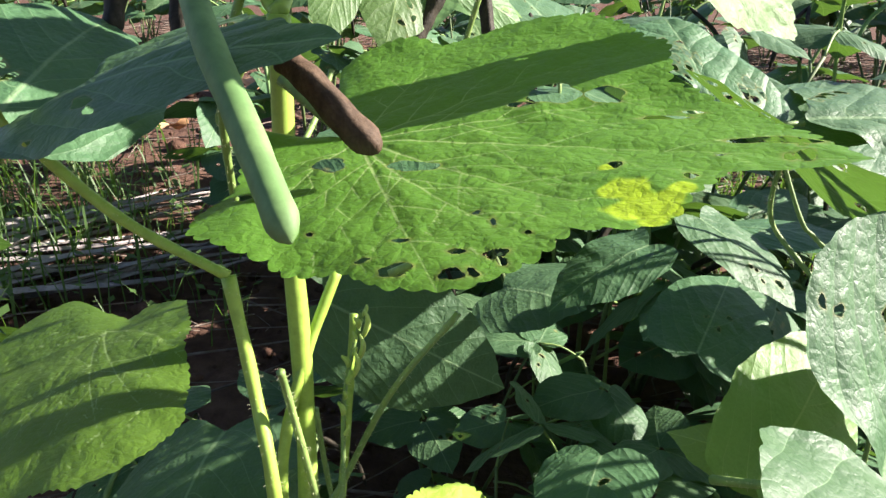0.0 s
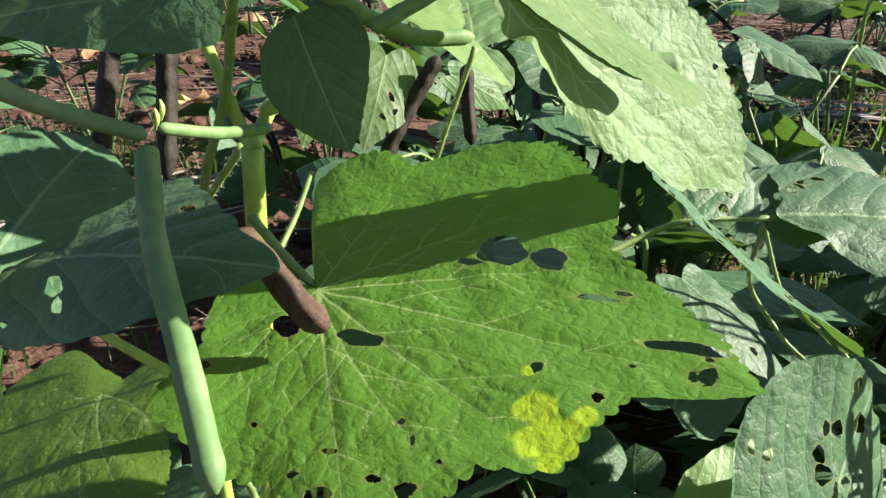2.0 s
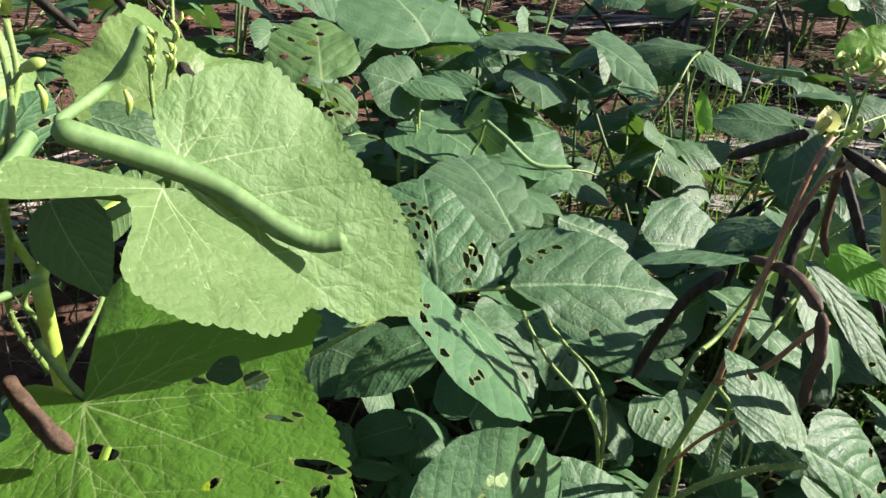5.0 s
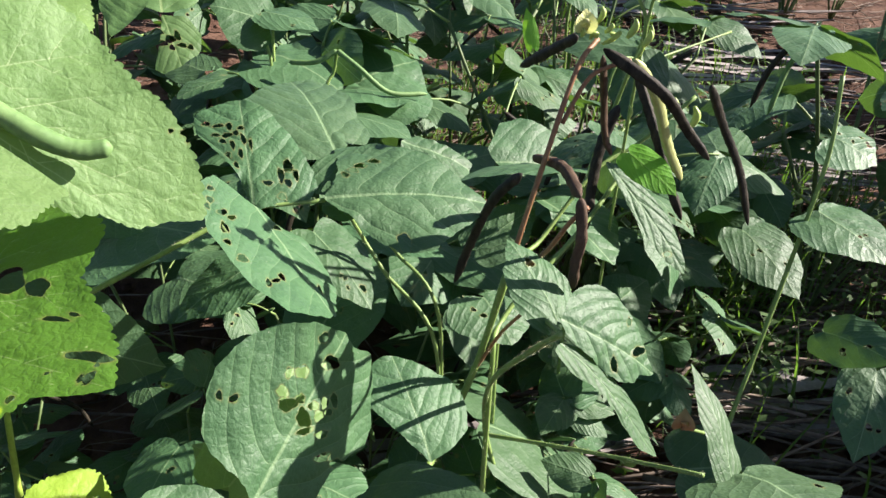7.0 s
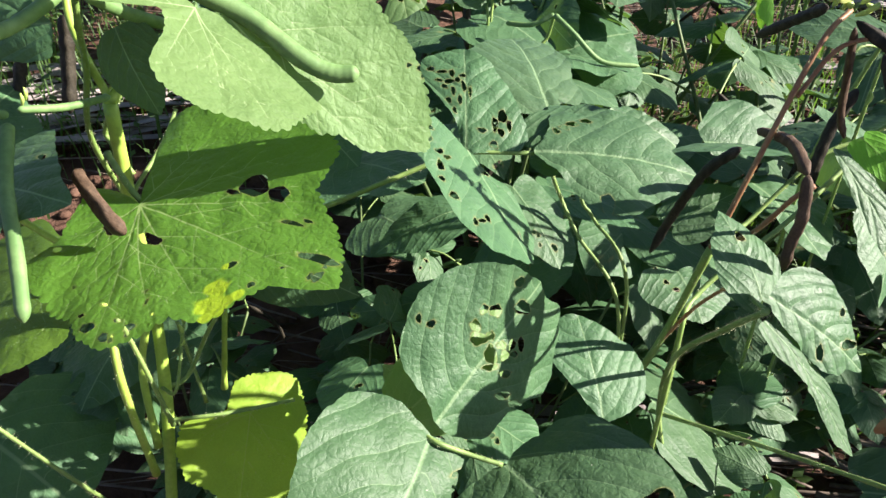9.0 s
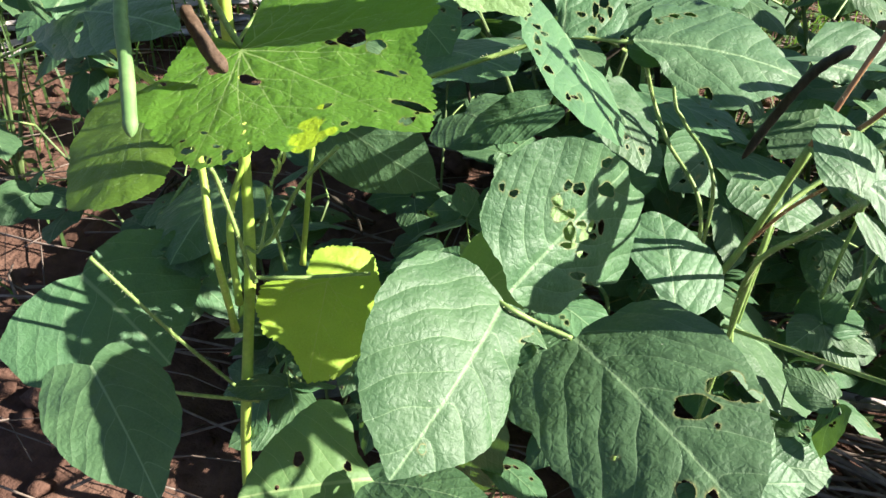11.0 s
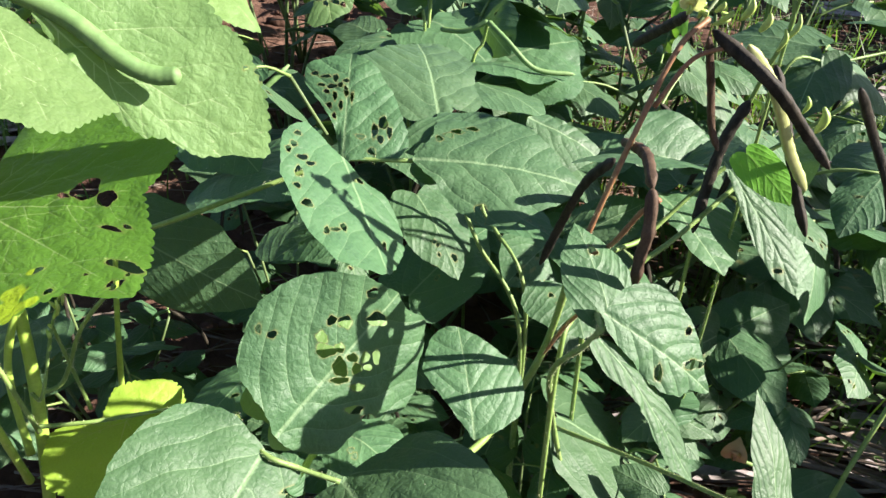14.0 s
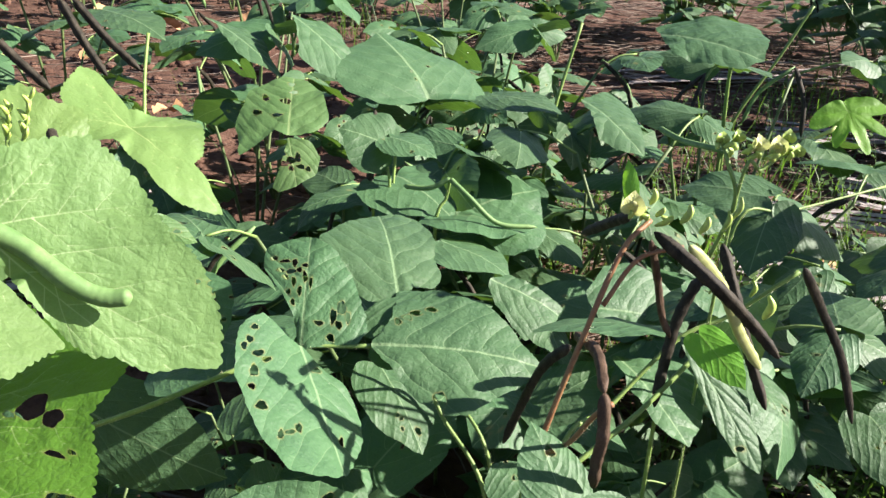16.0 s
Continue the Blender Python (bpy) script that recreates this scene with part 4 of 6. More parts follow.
leaf(bean_mid, "bean", (0.248, 0.280, 0.422), (0.298, 0.348, 0.462), (0.474, -0.674, 0.566), 0.051, role="skeleton", arch=0, droop=0.05, bow=(0.37, 4.00, -0.96), core=(39.1, 0.0),
     edge=[39.6, 40.2, 39.9, 39.9, 40.1, 35.6, 33.9, 34.5, 40.2, 52.1, 54.9, 54, 58.2, 62, 53.6, 52.9, 50.4, 49.8, 49.2, 50.1, 50.6, 50.8, 50.5, 49, 46.6, 46.4, 43.3, 39.7, 36.9, 37.2],
     gaps=[(81.6, 12, 3.2, 2.2, 132), (57.8, 18.3, 2.6, 2.2, 126), (62, 12.2, 3.5, 3.2, 92), (33.8, 35.2, 2.3, 1.6, 135), (31.6, 41.8, 1.9, 1.4, 49), (48.7, 16.2, 2.9, 2.7, 104), (45.4, 9.8, 5.2, 3.1, 134), (51.2, 5, 2.6, 2.3, 70), (44.5, -2, 4.6, 4.1, 66), (52.5, -4.1, 2.9, 2.3, 126), (50.2, -9.9, 3.3, 2.3, 130), (57.3, -9.6, 2.7, 2.5, 91), (61.6, -14.5, 3.6, 2.3, 58), (54.6, -14.3, 2.7, 1.5, 133), (40, -6.8, 4.5, 1.7, 134), (43.8, -17.1, 4.1, 1.7, 133), (74.9, -0.5, 6, 3.4, 134), (34.7, -24, 4.5, 2.3, 132), (36.5, -33.7, 3.6, 2.1, 129), (39.7, -42.5, 6.6, 2.1, 131), (46.6, -51.5, 4.8, 2.2, 129)])
leaf(bean_mid, "bean", (0.246, 0.268, 0.426), (0.211, 0.177, 0.401), (0.435, -0.395, 0.810), 0.052, role="dl", arch=0.07, droop=0.12, core=(42.3, 0.0),
     edge=[43.4, 47.1, 52.8, 57.1, 58.8, 56.3, 54.2, 52.2, 50, 48.6, 48.1, 49, 50.7, 52.3, 54.1, 58.4, 49.6, 44.3, 40.4, 37.1, 33.8, 31.2, 28.6, 26.2, 23.3, 23.8, 26.5, 31.8, 47.3, 46],
     gaps=[(83.7, 3.5, 1.8, 1.6, 54), (8.5, 19.7, 4.7, 1.4, 134)])
leaf(bean_mid, "bean", (0.283, 0.265, 0.412), (0.351, 0.172, 0.422), (-0.272, -0.101, 0.957), 0.055, role="dr", arch=0.05, droop=0.12, core=(48.6, 0.0),
     edge=[50, 53.3, 57.3, 61.6, 62.5, 57.7, 48.7, 47.9, 48, 47.9, 49.1, 50.1, 53.2, 58.6, 64.9, 67.1, 60.9, 57.2, 54.6, 53, 51.9, 52.5, 54, 55.5, 58.1, 61.1, 65.9, 64.8, 58, 54.7],
     gaps=[(65.9, 16.3, 9.6, 5.7, -125), (64.1, 34.8, 9.4, 6.8, -116), (73.9, 39.4, 4.3, 3.5, -100), (65.5, -25.2, 1.4, 1, -137), (94.5, -13.3, 7, 3, 141), (103, -7.2, 6, 2.7, 139), (110.3, 0.7, 3.3, 2.7, -109), (78, 17.4, 1.4, 0.9, 137)])
leaf(bean_mid, "bean", (0.234, 0.318, 0.392), (0.290, 0.375, 0.420), (0.256, -0.626, 0.737), 0.026, role='fresh')
leaf(bean_mid, "bean", (0.244, 0.325, 0.390), (0.214, 0.349, 0.393), (-0.132, -0.309, 0.942), 0.013, role='fresh')
leaf(bean_mid, "bean", (0.345, 0.333, 0.374), (0.331, 0.391, 0.404), (0.169, -0.417, 0.893), 0.035, role="plain", arch=0.05, droop=0.1, core=(28.0, 0.0),
     edge=[28.6, 28.1, 28.9, 29.6, 31, 33.6, 33.4, 34.6, 34.6, 34.6, 35.1, 32.9, 32.3, 33.3, 36.1, 39.6, 41.4, 39.1, 34.7, 31.1, 29.3, 23.7, 19.7, 17.5, 16.4, 16.1, 16.2, 17.1, 19, 22.4])
leaf(bean_mid, "bean", (0.187, 0.247, 0.292), (0.124, 0.217, 0.299), (0.221, -0.249, 0.943), 0.054, role="bl", arch=0.05, droop=0.1, core=(29.5, 0.0),
     edge=[30.1, 28.2, 27.8, 28.5, 33.2, 41.9, 51.1, 51.2, 46.8, 42.8, 41, 40.3, 39.8, 40.9, 42.6, 46.4, 47, 44.3, 40.6, 36, 31.9, 29.8, 28.3, 25.5, 24.3, 24.1, 25, 25, 25.4, 27],
     gaps=[(41.5, -16.4, 4.6, 2.7, 87), (14.1, -8.5, 3.3, 1.9, 82), (55, -1.9, 1.3, 1.1, 118)])
leaf(bean_mid, "bean", (0.192, 0.229, 0.316), (0.259, 0.216, 0.332), (-0.229, 0.021, 0.973), 0.020, role='plain')
leaf(bean_mid, "bean", (0.245, 0.262, 0.342), (0.243, 0.280, 0.250), (-0.468, -0.868, -0.164), 0.019, role='plain')
leaf(bean_mid, "bean", (0.256, 0.270, 0.296), (0.287, 0.242, 0.300), (0.125, 0.275, 0.953), 0.015, role='plain')
leaf(bean_mid, "bean", (0.027, 0.247, 0.348), (0.093, 0.186, 0.332), (0.164, -0.087, 0.983), 0.033, role='plain')
leaf(bean_mid, "bean", (-0.037, 0.338, 0.324), (0.030, 0.313, 0.280), (-0.379, 0.020, 0.925), 0.071, role='plain')
leaf(bean_mid, "bean", (0.078, 0.506, 0.378), (0.180, 0.503, 0.321), (0.050, -0.900, 0.350), 0.040, role='plain')
leaf(bean_mid, "bean", (0.201, 0.383, 0.359), (0.181, 0.342, 0.348), (-0.346, -0.219, 0.912), 0.026, role='plain')
leaf(bean_mid, "bean", (0.276, 0.321, 0.382), (0.306, 0.301, 0.376), (0.261, 0.099, 0.960), 0.027, role='plain')
leaf(bean_mid, "bean", (0.030, 0.435, 0.344), (0.015, 0.363, 0.321), (-0.357, -0.219, 0.908), 0.049, role='plain')
leaf(bean_mid, "bean", (0.129, 0.559, 0.452), (0.179, 0.518, 0.430), (-0.335, -0.139, 0.932), 0.037, role='plain')
leaf(bean_mid, "bean", (0.255, 0.497, 0.413), (0.196, 0.474, 0.384), (-0.338, -0.271, 0.901), 0.025, role='plain')
leaf(bean_mid, "bean", (0.294, 0.523, 0.419), (0.329, 0.468, 0.384), (0.311, -0.365, 0.878), 0.028, role='plain')
leaf(bean_mid, "bean", (0.326, 0.558, 0.401), (0.403, 0.500, 0.399), (0.015, -0.023, 1.000), 0.029, role='plain')
leaf(bean_mid, "bean", (0.292, 0.498, 0.343), (0.350, 0.586, 0.354), (0.108, -0.194, 0.975), 0.036, role='plain')
leaf(bean_mid, "bean", (0.187, 0.570, 0.357), (0.232, 0.527, 0.359), (-0.322, -0.006, 0.947), 0.045, role='plain')
leaf(bean_mid, "bean", (0.159, 0.535, 0.424), (0.229, 0.501, 0.431), (-0.335, 0.204, 0.920), 0.068, role='plain')
# bean plant with black pods
leaf(bean_right, "bean", (0.410, 0.443, 0.283), (0.499, 0.438, 0.214), (0.615, 0.081, 0.785), 0.063, role='plain')
leaf(bean_right, "bean", (0.392, 0.292, 0.502), (0.444, 0.289, 0.466), (0.410, -0.639, 0.650), 0.027, role="sl", arch=0.05, droop=0.1, bow=(-0.42, 0.50, -0.44), core=(26.8, 0.0),
     edge=[27.4, 24.5, 19.9, 16.5, 14.2, 12.9, 12.5, 12.6, 13.3, 14.8, 16.7, 19.8, 22.5, 26, 28, 37.9, 32, 29.8, 28.1, 27, 26.6, 26, 26.3, 26.8, 28.1, 28, 28, 27.5, 27.1, 26.9],
     gaps=[(34.4, -8.6, 3.8, 1.8, 121), (50.7, 5.5, 6.4, 2, -150), (41.5, 17.3, 2.1, 1.7, 87)])
leaf(bean_right, "bean", (0.390, 0.285, 0.494), (0.434, 0.259, 0.441), (0.590, -0.417, 0.691), 0.011, role="long", arch=0.05, droop=0.1, core=(31.0, 0.0),
     edge=[31, 32.7, 24.2, 11.3, 8.3, 7, 6.4, 6.1, 6, 6.3, 6.9, 7.9, 10.2, 19.7, 33.7, 42.7, 32.4, 24.8, 17.7, 14.2, 12.2, 11.1, 10.6, 10.7, 11.1, 12.3, 13.9, 15.6, 18.6, 24.3])
leaf(bean_right, "bean", (0.399, 0.311, 0.486), (0.383, 0.353, 0.508), (0.208, -0.392, 0.896), 0.018, role='plain')
leaf(bean_right, "bean", (0.467, 0.649, 0.405), (0.553, 0.662, 0.387), (0.250, -0.500, 0.829), 0.057, role="plain", arch=0.05, droop=0.1, core=(37.4, 0.0),
     edge=[33.4, 31.6, 31.3, 22.8, 18.1, 15.5, 14.2, 13.6, 13.6, 14.2, 15.7, 18.3, 23.2, 27.8, 35.4, 51.7, 55.7, 62.8, 59.7, 59.3, 57.3, 56.5, 56, 52.3, 50.8, 44.6, 41.3, 40.1, 40.8, 37])
leaf(bean_right, "bean", (0.501, 0.549, 0.447), (0.401, 0.518, 0.456), (-0.020, 0.324, 0.946), 0.030, role='plain')
leaf(bean_right, "bean", (0.466, 0.529, 0.436), (0.503, 0.454, 0.414), (0.213, -0.178, 0.961), 0.051, role="plain", arch=0.05, droop=0.1, core=(36.2, 0.0),
     edge=[34.5, 31.1, 22.4, 18.2, 15.8, 14.6, 14, 13.4, 13.4, 14, 15.3, 17.8, 22.6, 33.7, 43.2, 49.9, 45.9, 44.3, 44.7, 43.7, 44.5, 47.6, 51.2, 51.3, 53.7, 46.4, 37.3, 32.4, 30.5, 31.6])
leaf(bean_right, "bean", (0.485, 0.458, 0.495), (0.527, 0.404, 0.440), (0.176, -0.631, 0.756), 0.013, role="long", arch=0.05, droop=0.1, core=(36.6, 0.0),
     edge=[37.1, 24, 17.1, 13.3, 11.3, 10.2, 9.7, 9.6, 10, 10.9, 12.5, 15.3, 21, 27.2, 39.6, 50.5, 39.1, 29.2, 22.1, 17.2, 14.6, 13.2, 12.7, 12.8, 13.5, 15, 17.7, 21.9, 28.6, 33.3],
     gaps=[(71.4, -4.5, 2.9, 1.3, -113)])
leaf(bean_right, "bean", (0.551, 0.524, 0.438), (0.570, 0.465, 0.426), (0.400, -0.066, 0.914), 0.029, role='plain')
leaf(bean_right, "bean", (0.537, 0.573, 0.471), (0.556, 0.534, 0.458), (0.435, -0.057, 0.899), 0.034, role='plain')
leaf(bean_right, "bean", (0.378, 0.621, 0.441), (0.439, 0.611, 0.417), (0.293, -0.340, 0.894), 0.043, role="plain", arch=0.05, droop=0.1, core=(27.7, 0.0),
     edge=[29.9, 30.4, 28.4, 27.8, 28, 28.3, 30, 33.4, 37.4, 44.7, 39.4, 36.1, 34.6, 34.8, 35.6, 35.6, 37.1, 27.3, 21.3, 18.1, 16.3, 15.5, 15.2, 15.5, 16.6, 18.7, 22.6, 23.6, 24.3, 26.2])
leaf(bean_right, "bean", (0.412, 0.497, 0.409), (0.465, 0.523, 0.428), (-0.110, -0.415, 0.903), 0.022, role='plain')
leaf(bean_right, "bean", (0.396, 0.421, 0.422), (0.406, 0.385, 0.408), (0.193, -0.318, 0.928), 0.032, role='plain')
leaf(bean_right, "bean", (0.471, 0.241, 0.427), (0.467, 0.293, 0.464), (0.480, -0.620, 0.620), 0.008, role='plain', holes=[])
leaf(bean_right, "bean", (0.479, 0.248, 0.431), (0.493, 0.208, 0.443), (0.163, 0.344, 0.925), 0.049, role='plain')
tube(bean_right, "stem", 0.0022, 0.0016, [(0.652, 0.463, 0.030), (0.645, 0.451, 0.131), (0.637, 0.443, 0.231), (0.682, 0.487, 0.355), (0.703, 0.508, 0.462), (0.710, 0.530, 0.525)])
leaf(bean_right, "bean", (0.694, 0.571, 0.361), (0.716, 0.499, 0.329), (-0.065, -0.424, 0.903), 0.034, role='plain')
leaf(bean_right, "bean", (0.709, 0.505, 0.415), (0.731, 0.443, 0.403), (-0.004, -0.194, 0.981), 0.041, role='plain')
leaf(bean_right, "bean", (0.692, 0.437, 0.345), (0.702, 0.372, 0.363), (-0.612, 0.135, 0.779), 0.024, role='plain')
leaf(bean_right, "bean", (0.703, 0.388, 0.344), (0.666, 0.344, 0.299), (-0.327, -0.515, 0.792), 0.025, role='plain')
leaf(bean_right, "bean", (0.731, 0.542, 0.466), (0.756, 0.512, 0.453), (0.111, -0.301, 0.947), 0.043, role='plain')
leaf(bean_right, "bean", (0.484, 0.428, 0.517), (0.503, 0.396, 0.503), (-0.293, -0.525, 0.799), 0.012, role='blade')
for b, t, n, w in (((0.600, 0.438, 0.200), (0.694, 0.425, 0.196), (-0.30, -0.20, 0.93), 0.045), ((0.424, 0.338, 0.260), (0.437, 0.372, 0.262), (0.20, -0.50, 0.84), 0.014),
                   ((0.440, 0.340, 0.250), (0.482, 0.345, 0.246), (0.20, -0.40, 0.89), 0.020), ((0.398, 0.282, 0.300), (0.437, 0.294, 0.296), (0.10, -0.40, 0.91), 0.018)):
    leaf(bean_right, "bean", b, t, n, w, holes=[])
# further plant behind
leaf(bean_back, "bean", (0.183, 0.753, 0.517), (0.176, 0.824, 0.555), (0.046, -0.471, 0.881), 0.053, role="eaten", arch=0.05, droop=0.1, core=(33.8, 0.0),
     edge=[34.9, 34.5, 35, 37.2, 38.3, 37.8, 39, 36.5, 34.6, 34.4, 35.7, 37.8, 39, 42.1, 46.5, 46, 47.5, 45.3, 44.3, 45, 47.9, 46.4, 46, 49.4, 54.6, 56.6, 61.6, 71, 34.2, 33.8],
     gaps=[(68.1, 1.8, 3.8, 2.8, 7), (54.5, -2, 4.4, 2.6, 93), (41.8, 5.3, 5.5, 3.2, 90), (23.1, 12.1, 4.3, 2.1, -92), (46.4, 24.9, 4.9, 2.7, -171), (27.6, 31.4, 4.4, 2.8, -101)])
leaf(bean_back, "bean", (0.183, 0.753, 0.515), (0.198, 0.711, 0.480), (0.124, -0.616, 0.778), 0.026, role="eaten", arch=0.05, droop=0.1, core=(23.5, 0.0),
     edge=[23.5, 15, 11.4, 9.5, 8.5, 8, 7.8, 8.1, 8.7, 10.2, 12.9, 18.7, 35.4, 37.7, 34.5, 31.9, 29.3, 28.3, 28.5, 28.1, 26.4, 26, 26.3, 24.5, 24, 24.5, 24.2, 22.4, 21.8, 22.1],
     gaps=[(18.4, -10.3, 5.2, 3.8, -103), (28.2, -1.2, 4.7, 3.6, -96), (30.7, -8.3, 4.1, 2.4, -100), (25.8, 5.4, 4.9, 2.6, 171), (35.8, 6.6, 3.6, 2.4, -93), (36.5, -2.4, 2.6, 2.3, -96), (38.7, 13, 2.6, 2.3, -77)])
leaf(bean_back, "bean", (0.274, 0.829, 0.485), (0.220, 0.829, 0.502), (0.274, -0.475, 0.836), 0.044, role='plain')
leaf(bean_back, "bean", (0.273, 0.832, 0.494), (0.324, 0.810, 0.482), (0.177, -0.106, 0.978), 0.033, role='plain')
leaf(bean_back, "bean", (0.362, 0.837, 0.415), (0.441, 0.887, 0.420), (0.125, -0.290, 0.949), 0.081, role='plain')
leaf(bean_back, "bean", (0.279, 0.848, 0.447), (0.343, 0.787, 0.423), (0.192, -0.173, 0.966), 0.066, role='plain')
leaf(bean_back, "bean", (0.349, 0.807, 0.421), (0.418, 0.759, 0.420), (0.150, 0.210, 0.966), 0.085, role='plain')
leaf(bean_back, "bean", (0.333, 0.704, 0.435), (0.399, 0.672, 0.420), (0.273, 0.115, 0.955), 0.052, role='plain')
leaf(bean_back, "bean", (0.129, 1.059, 0.577), (0.220, 1.015, 0.503), (0.523, -0.273, 0.807), 0.056, role="plain", arch=0.05, droop=0.1, core=(52.6, 0.0),
     edge=[54.6, 45, 39.7, 37, 36, 36.7, 39.2, 44.1, 53.1, 55.9, 57.5, 61.6, 64.4, 70.7, 70, 66.6, 59.1, 49.5, 44.2, 40.6, 38.6, 38.4, 39.9, 43.5, 43.7, 44.1, 46.3, 45, 45.8, 48.7])
leaf(bean_back, "bean", (0.010, 1.080, 0.565), (0.122, 0.995, 0.512), (0.376, -0.072, 0.924), 0.056, role="plain", arch=0.05, droop=0.1, core=(63.0, 0.0),
     edge=[63.3, 42.8, 30.8, 25, 21.8, 20.1, 19.4, 19.6, 20.7, 23.1, 27.4, 35.5, 53.9, 66.3, 70.6, 87, 61.2, 48.9, 42.7, 39.5, 38.3, 38.7, 41.1, 45.8, 54.5, 56.4, 50.4, 47.4, 48.4, 53.7])
leaf(bean_back, "bean", (0.308, 1.021, 0.492), (0.227, 1.130, 0.542), (0.289, -0.221, 0.932), 0.111, role='plain')
leaf(bean_back, "bean", (0.569, 0.956, 0.594), (0.664, 0.879, 0.584), (-0.141, -0.308, 0.941), 0.074, role="plain", arch=0.05, droop=0.1, core=(51.5, 0.0),
     edge=[49.3, 42.2, 38.4, 36.6, 36.6, 38.2, 41.8, 40.3, 39.4, 40.3, 43.1, 47.9, 56.1, 67.2, 68.5, 71.6, 69.1, 69.8, 73.2, 73.3, 76.7, 75, 67.3, 62.6, 57.2, 54.9, 55.1, 57.6, 61, 62.6])
leaf(bean_back, "bean", (0.503, 1.006, 0.500), (0.560, 0.901, 0.463), (0.213, -0.219, 0.952), 0.066, role="plain", arch=0.05, droop=0.1, core=(52.5, 0.0),
     edge=[57.2, 40.9, 31.9, 27.1, 24.5, 23.2, 23.1, 24, 26.1, 30.2, 37.6, 48.1, 53.6, 63.5, 68.6, 72.4, 58.1, 50.4, 46.2, 43.4, 41.7, 41.9, 43.9, 48.5, 56.8, 72.5, 81.9, 90.3, 75.1, 63.5])
leaf(bean_back, "bean", (0.387, 1.021, 0.496), (0.471, 0.960, 0.492), (-0.008, -0.076, 0.997), 0.040, role='plain')
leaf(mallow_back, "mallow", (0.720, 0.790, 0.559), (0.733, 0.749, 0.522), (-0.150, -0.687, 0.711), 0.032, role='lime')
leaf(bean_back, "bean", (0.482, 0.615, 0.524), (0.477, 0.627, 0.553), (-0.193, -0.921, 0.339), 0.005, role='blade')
leaf(bean_back, "bean", (-0.151, 1.134, 0.557), (-0.042, 1.066, 0.538), (0.083, -0.137, 0.987), 0.045, role='plain')
# stems
tube(mallow, "branch", 0.0042, 0.0034, [(0.060, 0.322, 0.030), (0.066, 0.328, 0.170), (0.073, 0.338, 0.260), (0.078, 0.354, 0.350), (0.078, 0.364, 0.420), (0.076, 0.367, 0.480), (0.077, 0.366, 0.542)])
tube(mallow, "branch", 0.0026, 0.0022, [(0.077, 0.366, 0.542), (0.081, 0.382, 0.552), (0.084, 0.370, 0.555), (0.107, 0.398, 0.566)])
tube(mallow, "branch", 0.0022, 0.002, [(0.077, 0.366, 0.542), (0.073, 0.372, 0.546), (0.067, 0.371, 0.565), (0.057, 0.386, 0.588), (0.064, 0.403, 0.613)])
tube(mallow, "petiole", 0.0016, 0.0014, [(0.079, 0.348, 0.524), (0.094, 0.333, 0.514), (0.104, 0.327, 0.507)])
tube(mallow, "petiole", 0.0014, 0.0012, [(0.090, 0.332, 0.350), (0.078, 0.328, 0.422), (0.076, 0.324, 0.438)])
tube(mallow, "petiole", 0.0013, 0.0011, [(0.085, 0.336, 0.349), (0.119, 0.346, 0.348), (0.154, 0.371, 0.337)])
tube(mallow, "petiole", 0.0013, 0.0011, [(0.074, 0.329, 0.240), (0.041, 0.309, 0.314), (0.006, 0.298, 0.381)])
tube(mallow, "petiole", 0.0013, 0.0011, [(0.082, 0.329, 0.236), (0.060, 0.302, 0.267), (0.038, 0.280, 0.293)])
tube(mallow, "petiole", 0.0013, 0.0011, [(0.089, 0.386, 0.314), (0.083, 0.387, 0.352), (0.080, 0.385, 0.386)])
tube(mallow, "branch", 0.0022, 0.0018, [(0.083, 0.436, 0.277), (0.090, 0.442, 0.348), (0.094, 0.451, 0.397)])
tube(mallow, "petiole", 0.0014, 0.0012, [(0.078, 0.352, 0.360), (0.087, 0.369, 0.354), (0.110, 0.367, 0.402), (0.136, 0.367, 0.436)])
tube(mallow, "branch", 0.0024, 0.0021, [(0.070, 0.335, 0.300), (0.072, 0.320, 0.391), (0.066, 0.333, 0.425), (0.059, 0.342, 0.463)], hairy=True)
tube(mallow, "branch", 0.0017, 0.002, [(0.059, 0.342, 0.463), (0.025, 0.348, 0.482), (-0.008, 0.349, 0.516)], hairy=True)
tube(mallow, "branch", 0.0024, 0.002, [(0.073, 0.340, 0.320), (0.070, 0.349, 0.379), (0.078, 0.362, 0.417), (0.092, 0.375, 0.452)])
tube(mallow, "petiole", 0.0012, 0.0011, [(0.074, 0.377, 0.485), (0.084, 0.401, 0.502), (0.090, 0.415, 0.518)])
tube(mallow, "petiole", 0.0012, 0.0011, [(0.130, 0.417, 0.485), (0.143, 0.417, 0.532), (0.154, 0.414, 0.569)])
tube(bean_left, "stem", 0.0016, 0.0012, [(0.066, 0.401, 0.532), (0.046, 0.416, 0.502), (0.051, 0.412, 0.493), (0.062, 0.406, 0.479)])
tube(bean_left, "stem", 0.0016, 0.0012, [(0.076, 0.354, 0.584), (0.080, 0.351, 0.604), (0.084, 0.355, 0.615), (0.087, 0.364, 0.630), (0.084, 0.372, 0.649)])
tube(bean_left, "stem", 0.0015, 0.0015, [(0.076, 0.354, 0.584), (0.070, 0.364, 0.560), (0.054, 0.383, 0.514), (0.049, 0.417, 0.456)])
tube(bean_mid, "petiole", 0.0017, 0.0013, [(0.111, 0.406, 0.436), (0.168, 0.405, 0.462), (0.233, 0.433, 0.482), (0.256, 0.432, 0.492), (0.297, 0.437, 0.492)])
